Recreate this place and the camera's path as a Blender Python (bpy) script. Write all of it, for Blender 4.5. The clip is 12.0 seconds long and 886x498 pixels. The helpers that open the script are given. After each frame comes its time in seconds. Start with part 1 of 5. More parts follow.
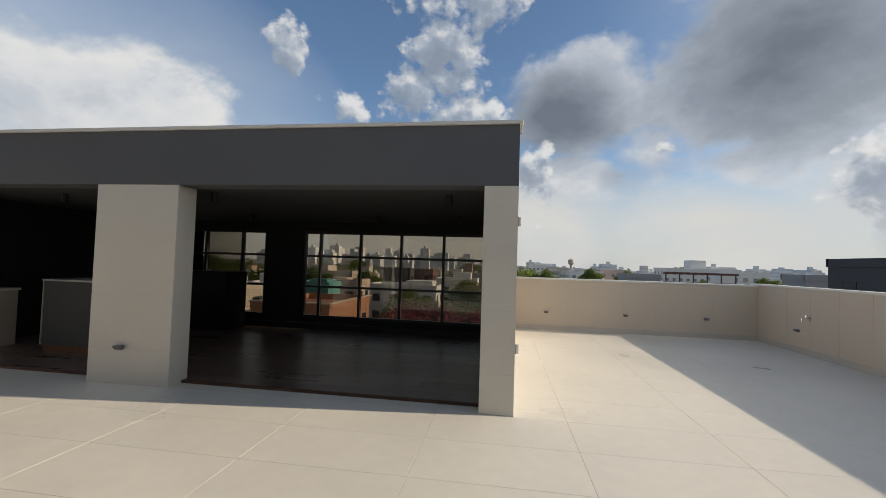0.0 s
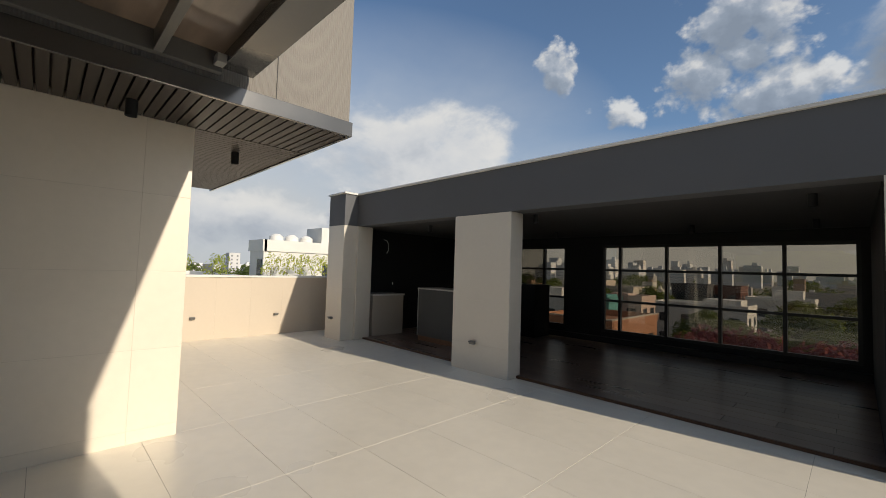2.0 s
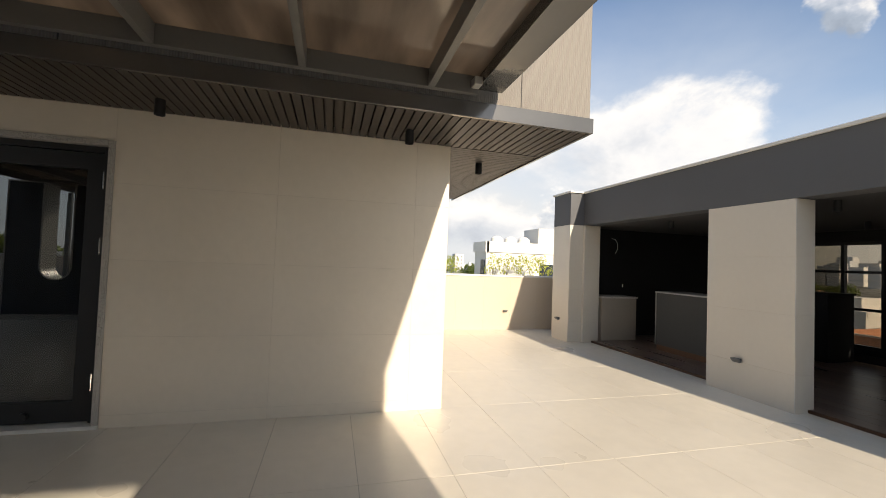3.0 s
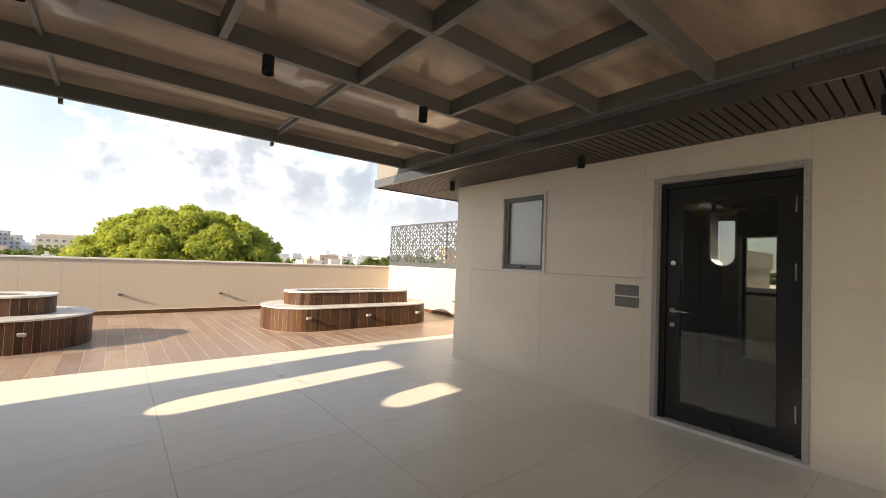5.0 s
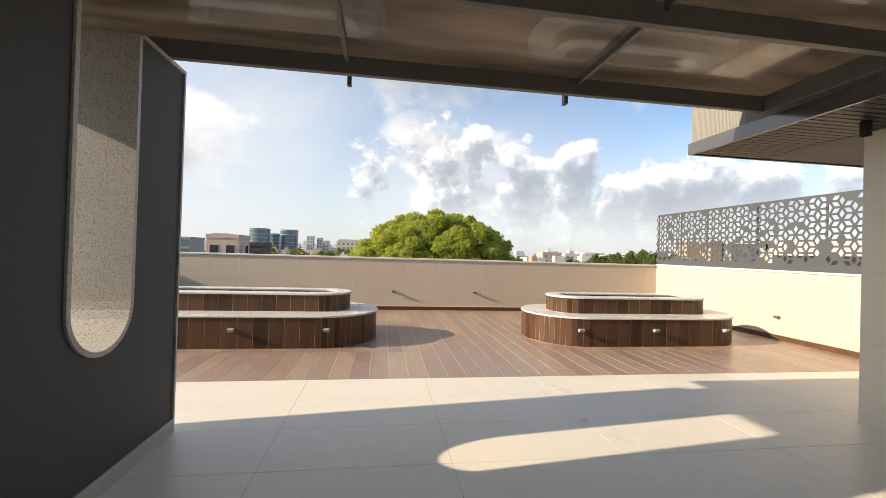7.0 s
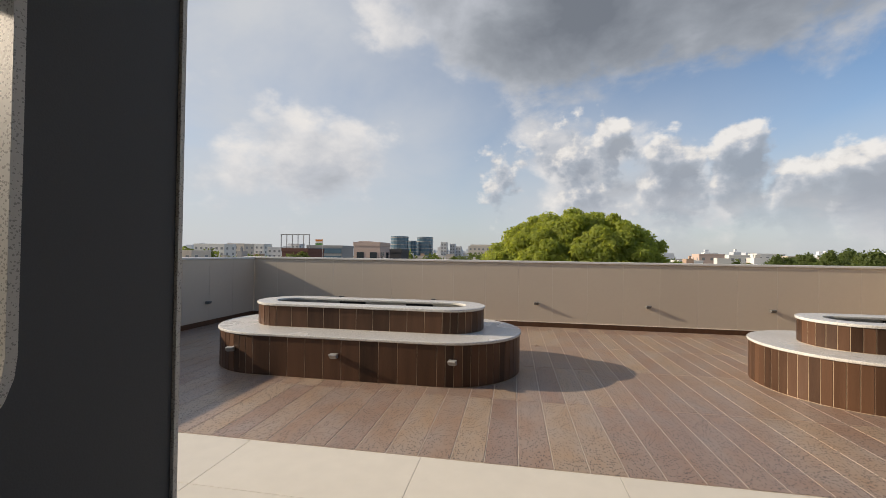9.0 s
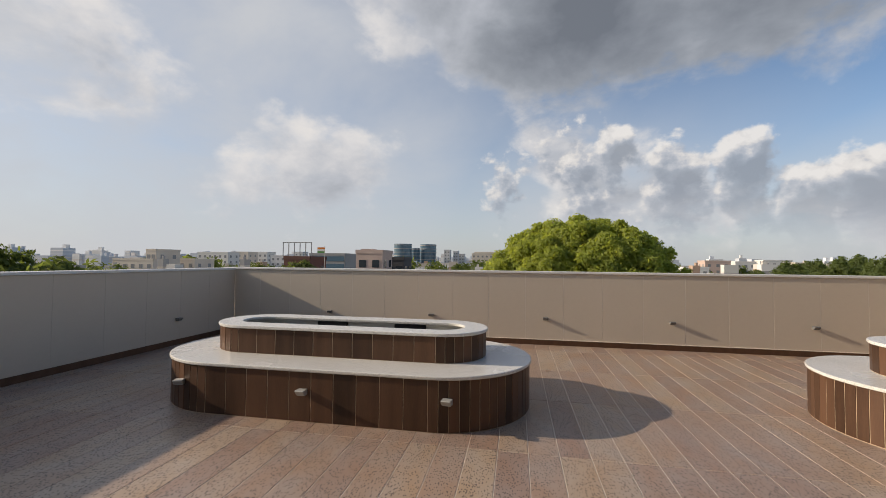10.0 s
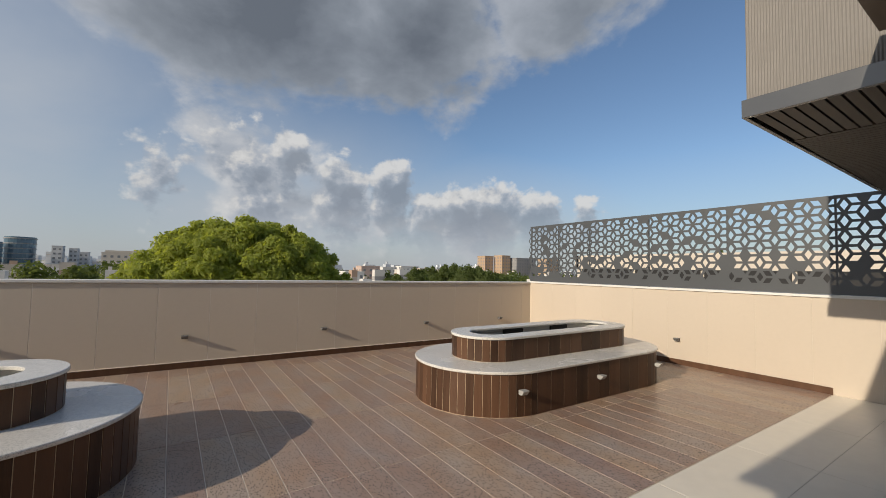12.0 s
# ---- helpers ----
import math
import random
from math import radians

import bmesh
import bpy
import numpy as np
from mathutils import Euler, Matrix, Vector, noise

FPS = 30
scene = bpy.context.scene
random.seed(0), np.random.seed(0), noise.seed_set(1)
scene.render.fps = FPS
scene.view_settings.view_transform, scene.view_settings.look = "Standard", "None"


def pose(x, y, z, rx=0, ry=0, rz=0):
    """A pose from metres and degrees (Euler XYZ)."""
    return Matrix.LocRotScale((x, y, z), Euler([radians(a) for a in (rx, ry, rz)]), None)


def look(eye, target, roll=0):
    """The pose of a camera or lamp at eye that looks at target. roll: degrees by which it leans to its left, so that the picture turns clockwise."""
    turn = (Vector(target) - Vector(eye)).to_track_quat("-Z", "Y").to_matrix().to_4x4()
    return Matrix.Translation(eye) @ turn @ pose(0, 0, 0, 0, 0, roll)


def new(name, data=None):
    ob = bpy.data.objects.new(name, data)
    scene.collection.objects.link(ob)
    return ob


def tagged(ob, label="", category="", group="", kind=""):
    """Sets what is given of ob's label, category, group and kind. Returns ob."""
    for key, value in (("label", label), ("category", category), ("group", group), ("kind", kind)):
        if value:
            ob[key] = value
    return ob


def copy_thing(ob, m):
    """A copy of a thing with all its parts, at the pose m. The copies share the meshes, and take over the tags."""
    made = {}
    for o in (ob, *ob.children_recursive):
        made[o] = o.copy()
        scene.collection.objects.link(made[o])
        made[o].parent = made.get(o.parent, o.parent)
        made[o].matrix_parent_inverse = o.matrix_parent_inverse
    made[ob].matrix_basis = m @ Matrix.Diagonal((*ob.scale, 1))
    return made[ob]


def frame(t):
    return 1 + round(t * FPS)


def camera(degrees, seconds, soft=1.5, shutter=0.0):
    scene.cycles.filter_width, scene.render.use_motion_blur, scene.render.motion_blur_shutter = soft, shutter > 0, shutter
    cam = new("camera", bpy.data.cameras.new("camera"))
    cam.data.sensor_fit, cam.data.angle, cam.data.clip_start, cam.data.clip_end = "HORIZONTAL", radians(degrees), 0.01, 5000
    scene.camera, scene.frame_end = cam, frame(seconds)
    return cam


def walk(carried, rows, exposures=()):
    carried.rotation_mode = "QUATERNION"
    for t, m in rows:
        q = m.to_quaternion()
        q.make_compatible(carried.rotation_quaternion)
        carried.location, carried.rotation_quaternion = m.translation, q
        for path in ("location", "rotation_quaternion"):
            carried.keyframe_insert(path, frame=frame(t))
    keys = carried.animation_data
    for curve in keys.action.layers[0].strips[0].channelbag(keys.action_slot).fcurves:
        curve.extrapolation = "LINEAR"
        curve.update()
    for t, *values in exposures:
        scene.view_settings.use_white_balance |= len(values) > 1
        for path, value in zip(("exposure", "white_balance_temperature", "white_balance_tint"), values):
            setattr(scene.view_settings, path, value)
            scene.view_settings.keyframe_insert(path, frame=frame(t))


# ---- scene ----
cam = camera(94.8, 12.0, soft=0.6)
PATH = [
    (0, (0.484, 1.27, 1.425), (0.198, 3.248, 1.497), 1.8),
    (0.5, (0.401, 1.208, 1.398), (-0.14, 3.132, 1.489), 1.5),
    (1, (0.303, 1.105, 1.388), (-0.52, 2.926, 1.492), 1.6),
    (1.5, (0.222, 0.987, 1.393), (-0.898, 2.641, 1.501), 1.7),
    (2, (0.154, 0.871, 1.404), (-1.271, 2.271, 1.505), 1.8),
    (2.5, (0.055, 0.762, 1.402), (-1.655, 1.797, 1.482), 2.0),
    (4.3, (0.041, 0.096, 1.39), (-1.682, -0.918, 1.453), 2.2),
    (4.5, (0.112, -0.063, 1.393), (-1.489, -1.26, 1.459), 2.1),
    (5, (0.243, -0.403, 1.391), (-1.009, -1.961, 1.458), 2.2),
    (5.5, (0.273, -0.77, 1.399), (-0.645, -2.546, 1.454), 2.1),
    (6, (0.322, -1.152, 1.391), (-0.329, -3.042, 1.428), 2.0),
    (6.5, (0.376, -1.588, 1.394), (-0.074, -3.537, 1.417), 1.9),
    (7, (0.39, -2.064, 1.38), (0.097, -4.042, 1.396), 1.7),
    (9, (0.543, -3.885, 1.324), (0.883, -5.856, 1.349), 0.8),
    (9.5, (0.575, -4.317, 1.336), (0.995, -6.272, 1.378), 0.7),
    (10, (0.582, -4.658, 1.368), (0.939, -6.625, 1.429), 0.6),
    (10.5, (0.601, -4.884, 1.382), (0.715, -6.879, 1.465), 0.7),
    (11, (0.548, -4.97, 1.418), (0.317, -6.955, 1.506), 0.9),
    (11.5, (0.464, -4.975, 1.425), (-0.192, -6.862, 1.519), 1.2),
    (12, (0.318, -4.927, 1.434), (-0.79, -6.59, 1.54), 1.3),
]
EXPOSURES = [(0.0, 0.5, 6250, 9), (1.2, 0.42, 6250, 9), (2.0, 0.42, 6250, 9), (2.7, 0.82, 6450, 10), (4.3, 1.6, 7000, 12), (5.2, 1.66, 7000, 12), (6.0, 1.52, 6900, 12), (7.2, 1.2, 6750, 11), (8.8, 0.68, 6600, 11), (9.5, 0.64, 6600, 12), (10.5, 0.48, 6500, 11.5), (12.0, 0.3, 6300, 10)]
walk(cam, [(t, look(eye, target, roll)) for t, eye, target, roll in PATH], EXPOSURES)

# ---- world, sun, exposure ----
SUN_DIR = Vector((1.0, 0.121, 0.417)).normalized()
world = bpy.data.worlds.new("world")
scene.world = world
world.use_nodes = True
wt = world.node_tree
wt.nodes.clear()


def wn(kind, **sets):
    n = wt.nodes.new(kind)
    for k, v in sets.items():
        if k == "operation":
            n.operation = v
        elif k == "use_clamp":
            n.use_clamp = v
    return n


def wmath(op, a, b=None, clamp=False):
    n = wn("ShaderNodeMath", operation=op, use_clamp=clamp)
    for i, v in enumerate((a, b)):
        if v is None:
            continue
        if isinstance(v, (int, float)):
            n.inputs[i].default_value = v
        else:
            wt.links.new(v, n.inputs[i])
    return n.outputs[0]


def wvec(op, a, b=None):
    n = wn("ShaderNodeVectorMath", operation=op)
    for i, v in enumerate((a, b)):
        if v is None:
            continue
        if isinstance(v, (tuple, Vector)):
            n.inputs[i].default_value = v
        else:
            wt.links.new(v, n.inputs[i])
    return n.outputs["Value"] if op in ("DISTANCE", "DOT_PRODUCT", "LENGTH") else n.outputs[0]


def az_el(az, el):
    a, e = radians(az), radians(el)
    return (-math.sin(a) * math.cos(e), math.cos(a) * math.cos(e), math.sin(e))


sky = wn("ShaderNodeTexSky")
sky.sky_type = "NISHITA"
sky.sun_disc = False
sky.sun_elevation, sky.sun_rotation = math.asin(SUN_DIR.z), math.atan2(SUN_DIR.x, SUN_DIR.y)
sky.altitude, sky.air_density, sky.dust_density, sky.ozone_density = 200, 1.0, 0.8, 2.2
wdir = wn("ShaderNodeTexCoord").outputs["Generated"]


def cloud_noise(offset, detail=9.0, scale=1.9):
    stretched = wvec("MULTIPLY", wvec("ADD", wdir, offset), (2.3, 2.3, 3.6))
    n = wn("ShaderNodeTexNoise")
    n.inputs["Scale"].default_value, n.inputs["Detail"].default_value = scale, detail
    n.inputs["Roughness"].default_value, n.inputs["Distortion"].default_value = 0.56, 0.25
    wt.links.new(stretched, n.inputs["Vector"])
    return n.outputs["Fac"]


def cover(blobs, offset=(0, 0, 0)):
    """Where the cloud banks stand: azimuth, elevation, radius, weight, height stretch."""
    total = None
    moved = wvec("ADD", wdir, offset)
    for az, el, r, w, squash in blobs:
        c = az_el(az, el)
        diff = wvec("MULTIPLY", wvec("SUBTRACT", moved, c), (1, 1, squash))
        d = wmath("SUBTRACT", 1.0, wmath("DIVIDE", wvec("LENGTH", diff), r), clamp=True)
        d = wmath("MULTIPLY", d, w)
        total = d if total is None else wmath("MAXIMUM", total, d)
    return total


BANKS = [
    (173, 34, 0.42, 1.5, 1.2), (154, 33, 0.36, 1.3, 1.3), (130, 36, 0.30, 1.2, 1.5), (-163, 37, 0.34, 0.9, 1.3), (-178, 25, 0.16, 0.8, 1.2),
    (-150, 12, 0.36, 0.74, 1.7), (-125, 22, 0.5, 0.42, 1.3), (-154, 11, 0.24, 0.55, 2.0), (173, 13, 0.28, 0.66, 1.3), (160, 8, 0.30, 0.72, 1.8),
    (143, 6, 0.28, 0.66, 2.2), (-32, 22, 0.38, 1.25, 1.4), (-11, 22, 0.24, 1.1, 1.2), (-9, 12, 0.18, 0.9, 2.0), (-28, 13, 0.16, 0.8, 2.0),
    (-39, 11, 0.16, 0.7, 1.6), (-19, 15, 0.16, 0.75, 1.4),
    (50, 14, 0.46, 0.80, 1.9), (72, 6, 0.34, 0.72, 2.0), (-60, 40, 0.5, 0.7, 1.0), (-95, 45, 0.5, 0.5, 1.0),
]
DARK = [(172, 33, 0.62, 1.5, 1.3), (150, 30, 0.55, 1.3, 1.4), (130, 34, 0.45, 1.2, 1.5), (-163, 36, 0.35, 0.8, 1.3), (-32, 25, 0.42, 2.3, 1.4), (-8, 21, 0.26, 2.2, 1.4), (-16, 12, 0.2, 1.2, 2.4),
        (-14, 31, 0.26, 0.7, 1.3), (-146, 12, 0.5, 0.75, 1.6), (-125, 20, 0.5, 0.5, 1.4), (175, 13, 0.25, 0.7, 1.4), (-37, 12, 0.25, 0.5, 1.4), (162, 9, 0.34, 1.0, 1.6), (143, 6, 0.30, 0.85, 2.0), (74, 4, 0.22, 0.6, 2.5)]


def density(offset, detail):
    n = wmath("MULTIPLY", wmath("SUBTRACT", cloud_noise(offset, detail), 0.5), 2.0)
    n = wmath("ADD", n, wmath("MULTIPLY", wmath("SUBTRACT", cloud_noise(offset, detail, 6.5), 0.5), 0.6))
    return wmath("ADD", wmath("SUBTRACT", wmath("MULTIPLY", cover(BANKS, offset), 1.5), 0.40), n)


here = density((0, 0, 0), 9.0)
sunward = density((SUN_DIR * 0.05 + Vector((0, 0, 0.035)))[:], 5.0)
mask_ramp = wn("ShaderNodeMapRange")
mask_ramp.interpolation_type = "SMOOTHSTEP"
mask_ramp.inputs["From Min"].default_value, mask_ramp.inputs["From Max"].default_value = 0.0, 0.50
wt.links.new(here, mask_ramp.inputs["Value"])
shade = wmath("MULTIPLY", wmath("ADD", wmath("MULTIPLY", wmath("ADD", sunward, 0.05), 0.55), wmath("ADD", wmath("MULTIPLY", cover(DARK), 0.52), wmath("MULTIPLY", wmath("SUBTRACT", cloud_noise((0.3, 0.1, 0.2), 6.0, 2.4), 0.5), 1.0))), 0.62, clamp=True)
cloud_ramp = wn("ShaderNodeValToRGB")
cloud_ramp.color_ramp.elements[0].color = (1.0, 0.96, 0.90, 1)
cloud_ramp.color_ramp.elements[1].color = (0.20, 0.22, 0.25, 1)
for stop, tone in ((0.18, (0.86, 0.85, 0.84, 1)), (0.38, (0.58, 0.61, 0.66, 1)), (0.66, (0.36, 0.39, 0.43, 1))):
    cloud_ramp.color_ramp.elements.new(stop).color = tone
wt.links.new(shade, cloud_ramp.inputs["Fac"])
# haze along the horizon
sep = wn("ShaderNodeSeparateXYZ")
wt.links.new(wdir, sep.inputs[0])
haze = wn("ShaderNodeMapRange")
haze.inputs["From Min"].default_value, haze.inputs["From Max"].default_value = 0.0, 0.26
haze.inputs["To Min"].default_value, haze.inputs["To Max"].default_value = 0.7, 0.0
wt.links.new(sep.outputs["Z"], haze.inputs["Value"])
sky_bg, cloud_bg, haze_bg = wn("ShaderNodeBackground"), wn("ShaderNodeBackground"), wn("ShaderNodeBackground")
wt.links.new(sky.outputs["Color"], sky_bg.inputs["Color"])
sky_bg.inputs["Strength"].default_value = 0.090
wt.links.new(cloud_ramp.outputs["Color"], cloud_bg.inputs["Color"])
cloud_bg.inputs["Strength"].default_value = 0.56
haze_bg.inputs["Color"].default_value, haze_bg.inputs["Strength"].default_value = (0.72, 0.77, 0.83, 1), 0.40
mix_haze, mix_cloud = wn("ShaderNodeMixShader"), wn("ShaderNodeMixShader")
wt.links.new(haze.outputs[0], mix_haze.inputs[0])
wt.links.new(sky_bg.outputs[0], mix_haze.inputs[1])
wt.links.new(haze_bg.outputs[0], mix_haze.inputs[2])
VEIL = [(-140, 14, 0.85, 1.15, 1.1), (-118, 26, 0.85, 1.2, 1.0), (172, 7, 0.60, 0.75, 1.8), (145, 5, 0.45, 0.7, 2.2), (52, 14, 0.55, 1.0, 1.7), (75, 6, 0.4, 0.7, 1.6), (-60, 30, 0.7, 0.8, 1.0)]
veil_bg, mix_veil = wn("ShaderNodeBackground"), wn("ShaderNodeMixShader")
veil_bg.inputs["Color"].default_value, veil_bg.inputs["Strength"].default_value = (0.76, 0.80, 0.85, 1), 0.48
soft_noise = wmath("ADD", wmath("MULTIPLY", cloud_noise((0.7, 0.2, 0.4), 5.0, 1.2), 1.3), 0.1)
wt.links.new(wmath("MULTIPLY", wmath("MULTIPLY", cover(VEIL), 1.5, clamp=True), wmath("MULTIPLY", soft_noise, 1.0, clamp=True)), mix_veil.inputs[0])
CREAM = [(-24, 3, 0.42, 1.0, 2.6), (-2, 4, 0.40, 1.0, 2.0), (-48, 6, 0.5, 0.9, 1.6), (66, 5, 0.5, 0.8, 2.2), (20, 4, 0.5, 0.8, 2.0)]
cream_bg, mix_cream = wn("ShaderNodeBackground"), wn("ShaderNodeMixShader")
cream_bg.inputs["Color"].default_value, cream_bg.inputs["Strength"].default_value = (0.95, 0.92, 0.86, 1), 0.50
streaks = wmath("ADD", wmath("MULTIPLY", cloud_noise((0.2, 0.6, 0.1), 6.0, 1.6), 1.5), 0.15)
wt.links.new(wmath("MULTIPLY", wmath("MULTIPLY", cover(CREAM), 1.7, clamp=True), wmath("MULTIPLY", streaks, 1.0, clamp=True)), mix_cream.inputs[0])
wt.links.new(mix_haze.outputs[0], mix_cream.inputs[1])
wt.links.new(cream_bg.outputs[0], mix_cream.inputs[2])
wt.links.new(mix_cream.outputs[0], mix_veil.inputs[1])
wt.links.new(veil_bg.outputs[0], mix_veil.inputs[2])
wt.links.new(wmath("MULTIPLY", mask_ramp.outputs[0], 0.93), mix_cloud.inputs[0])
wt.links.new(mix_veil.outputs[0], mix_cloud.inputs[1])
wt.links.new(cloud_bg.outputs[0], mix_cloud.inputs[2])

# heaped cumulus in front of the banks: crisp lumpy tops that fade into grey bases; then free-standing puffs
HEAPS = [
    (-178, 12.6, 0.16, 0.72, 1.3), (172, 15.5, 0.22, 0.70, 1.2), (167.5, 16.0, 0.10, 0.9, 1.0), (161, 11.5, 0.17, 0.80, 1.2), (153.5, 12.5, 0.11, 0.95, 1.0),
    (148, 8.5, 0.16, 0.9, 1.3), (144, 9.2, 0.14, 1.0, 1.2), (139.5, 9.6, 0.15, 1.0, 1.3), (133, 9.2, 0.15, 0.9, 2.4), (127, 9.8, 0.10, 0.8, 3.0),
    (-40, 11.0, 0.17, 0.75, 1.4), (-4, 14.0, 0.12, 0.8, 1.0), (60, 8, 0.25, 0.55, 1.6),
]
PUFFS = [
    (8.5, 28, 0.24, 0.80, 0.9), (3, 32, 0.18, 0.8, 1.0), (13.5, 23, 0.16, 0.85, 1.1), (6, 19.5, 0.20, 0.9, 1.3), (22, 20.5, 0.11, 0.70, 1.2), (30, 26, 0.11, 0.72, 0.8),
    (-20, 15, 0.10, 0.7, 1.4),
]


def lumps(offset, scale):
    v = wt.nodes.new("ShaderNodeTexVoronoi")
    v.feature = "SMOOTH_F1"
    v.inputs["Scale"].default_value, v.inputs["Detail"].default_value, v.inputs["Smoothness"].default_value = scale, 3.0, 0.25
    wt.links.new(wvec("ADD", wdir, offset), v.inputs["Vector"])
    return wmath("SUBTRACT", 0.42, v.outputs["Distance"])


def heap_cover(offset):
    """Like cover, but each heap reaches far down below its middle."""
    total = cover(PUFFS, offset)
    moved = wvec("ADD", wdir, offset)
    for az, el, r, w, squash in HEAPS:
        parts_of = wn("ShaderNodeSeparateXYZ")
        wt.links.new(wvec("SUBTRACT", moved, az_el(az, el)), parts_of.inputs[0])
        z = parts_of.outputs["Z"]
        z = wmath("MAXIMUM", wmath("MULTIPLY", z, squash), wmath("MULTIPLY", z, -0.28))
        flat_d = wmath("ADD", wmath("POWER", parts_of.outputs["X"], 2.0), wmath("POWER", parts_of.outputs["Y"], 2.0))
        d = wmath("SQRT", wmath("ADD", flat_d, wmath("POWER", z, 2.0)))
        d = wmath("MULTIPLY", wmath("SUBTRACT", 1.0, wmath("DIVIDE", d, r), clamp=True), w)
        total = wmath("MAXIMUM", total, d)
    return total


def heap_density(offset):
    n = wmath("MULTIPLY", wmath("SUBTRACT", cloud_noise(offset, 9.0, 3.6), 0.5), 1.9)
    n = wmath("ADD", n, wmath("MULTIPLY", lumps(offset, 26.0), 0.42))
    return wmath("ADD", wmath("SUBTRACT", wmath("MULTIPLY", heap_cover(offset), 1.9), 0.62), n)


heap, heap_above = heap_density((0, 0, 0)), heap_density((0.012, 0.002, 0.028))
heap_mask = wn("ShaderNodeMapRange")
heap_mask.interpolation_type = "SMOOTHSTEP"
heap_mask.inputs["From Min"].default_value, heap_mask.inputs["From Max"].default_value = 0.0, 0.34
wt.links.new(heap, heap_mask.inputs["Value"])
heap_shade = wmath("ADD", wmath("MULTIPLY", heap_above, 0.85), wmath("MULTIPLY", wmath("SUBTRACT", heap_above, heap), 0.45))
heap_shade = wmath("ADD", heap_shade, 0.33, clamp=True)
heap_ramp = wn("ShaderNodeValToRGB")
heap_ramp.color_ramp.elements[0].color = (1.0, 0.97, 0.92, 1)
heap_ramp.color_ramp.elements[1].color = (0.34, 0.385, 0.45, 1)
for stop, tone in ((0.20, (0.86, 0.84, 0.81, 1)), (0.38, (0.60, 0.63, 0.68, 1)), (0.62, (0.42, 0.47, 0.54, 1))):
    heap_ramp.color_ramp.elements.new(stop).color = tone
wt.links.new(heap_shade, heap_ramp.inputs["Fac"])
heap_bg, mix_heap = wn("ShaderNodeBackground"), wn("ShaderNodeMixShader")
wt.links.new(heap_ramp.outputs["Color"], heap_bg.inputs["Color"])
heap_bg.inputs["Strength"].default_value = 0.56
melt = wn("ShaderNodeMapRange")
melt.interpolation_type = "SMOOTHSTEP"
melt.inputs["From Min"].default_value, melt.inputs["From Max"].default_value = 0.02, 0.17
melt.inputs["To Min"].default_value, melt.inputs["To Max"].default_value = 0.10, 0.88
wt.links.new(sep.outputs["Z"], melt.inputs["Value"])
wt.links.new(wmath("MULTIPLY", heap_mask.outputs[0], melt.outputs[0]), mix_heap.inputs[0])
wt.links.new(mix_cloud.outputs[0], mix_heap.inputs[1])
wt.links.new(heap_bg.outputs[0], mix_heap.inputs[2])
world_out = wn("ShaderNodeOutputWorld")
wt.links.new(mix_heap.outputs[0], world_out.inputs[0])

sun_data = bpy.data.lights.new("sun", "SUN")
sun_data.energy, sun_data.angle, sun_data.color = 3.2, radians(0.55), (1.0, 0.85, 0.66)
sun = new("sun", sun_data)
sun.matrix_world = look((30, 4, 14), Vector((30, 4, 14)) - SUN_DIR)


# ---- materials ----
def material(name, base, rough=0.6, metal=0.0, var=0.10, big=1.2, fine=45.0, bump=0.05, rand=0.0, spec=0.5, stretch=(1, 1, 1), coat=0.0, rough_var=0.08):
    """A painted, stone or metal surface: tone drifts at two scales, fine relief, and a tone of its own per piece."""
    m = bpy.data.materials.new(name)
    m.use_nodes = True
    t = m.node_tree
    b = t.nodes["Principled BSDF"]
    pos = t.nodes.new("ShaderNodeNewGeometry").outputs["Position"]
    mp = t.nodes.new("ShaderNodeMapping")
    mp.inputs["Scale"].default_value, mp.inputs["Location"].default_value = stretch, (3.17, 7.71, 1.37)
    t.links.new(pos, mp.inputs[0])

    def noise_tex(scale, detail):
        n = t.nodes.new("ShaderNodeTexNoise")
        n.inputs["Scale"].default_value, n.inputs["Detail"].default_value = scale, detail
        t.links.new(mp.outputs[0], n.inputs["Vector"])
        return n.outputs["Fac"]

    def mth(op, a, c):
        n = t.nodes.new("ShaderNodeMath")
        n.operation = op
        for i, v in enumerate((a, c)):
            if isinstance(v, (int, float)):
                n.inputs[i].default_value = v
            else:
                t.links.new(v, n.inputs[i])
        return n.outputs[0]
    large, small = noise_tex(big, 4), noise_tex(fine, 3)
    f = mth("ADD", mth("MULTIPLY", mth("SUBTRACT", large, 0.5), 2 * var), mth("MULTIPLY", mth("SUBTRACT", small, 0.5), var))
    if rand:
        r = t.nodes.new("ShaderNodeObjectInfo").outputs["Random"]
        f = mth("ADD", f, mth("MULTIPLY", mth("SUBTRACT", r, 0.5), 2 * rand))
    f = mth("ADD", f, 1.0)
    mul = t.nodes.new("ShaderNodeVectorMath")
    mul.operation = "SCALE"
    mul.inputs[0].default_value = base
    t.links.new(f, mul.inputs["Scale"])
    t.links.new(mul.outputs[0], b.inputs["Base Color"])
    t.links.new(mth("ADD", mth("MULTIPLY", mth("SUBTRACT", large, 0.5), 2 * rough_var), rough), b.inputs["Roughness"])
    b.inputs["Metallic"].default_value, b.inputs["Specular IOR Level"].default_value = metal, spec
    b.inputs["Coat Weight"].default_value = coat
    if bump:
        bp = t.nodes.new("ShaderNodeBump")
        bp.inputs["Strength"].default_value, bp.inputs["Distance"].default_value = bump, 0.01
        t.links.new(small, bp.inputs["Height"])
        t.links.new(bp.outputs[0], b.inputs["Normal"])
    return m


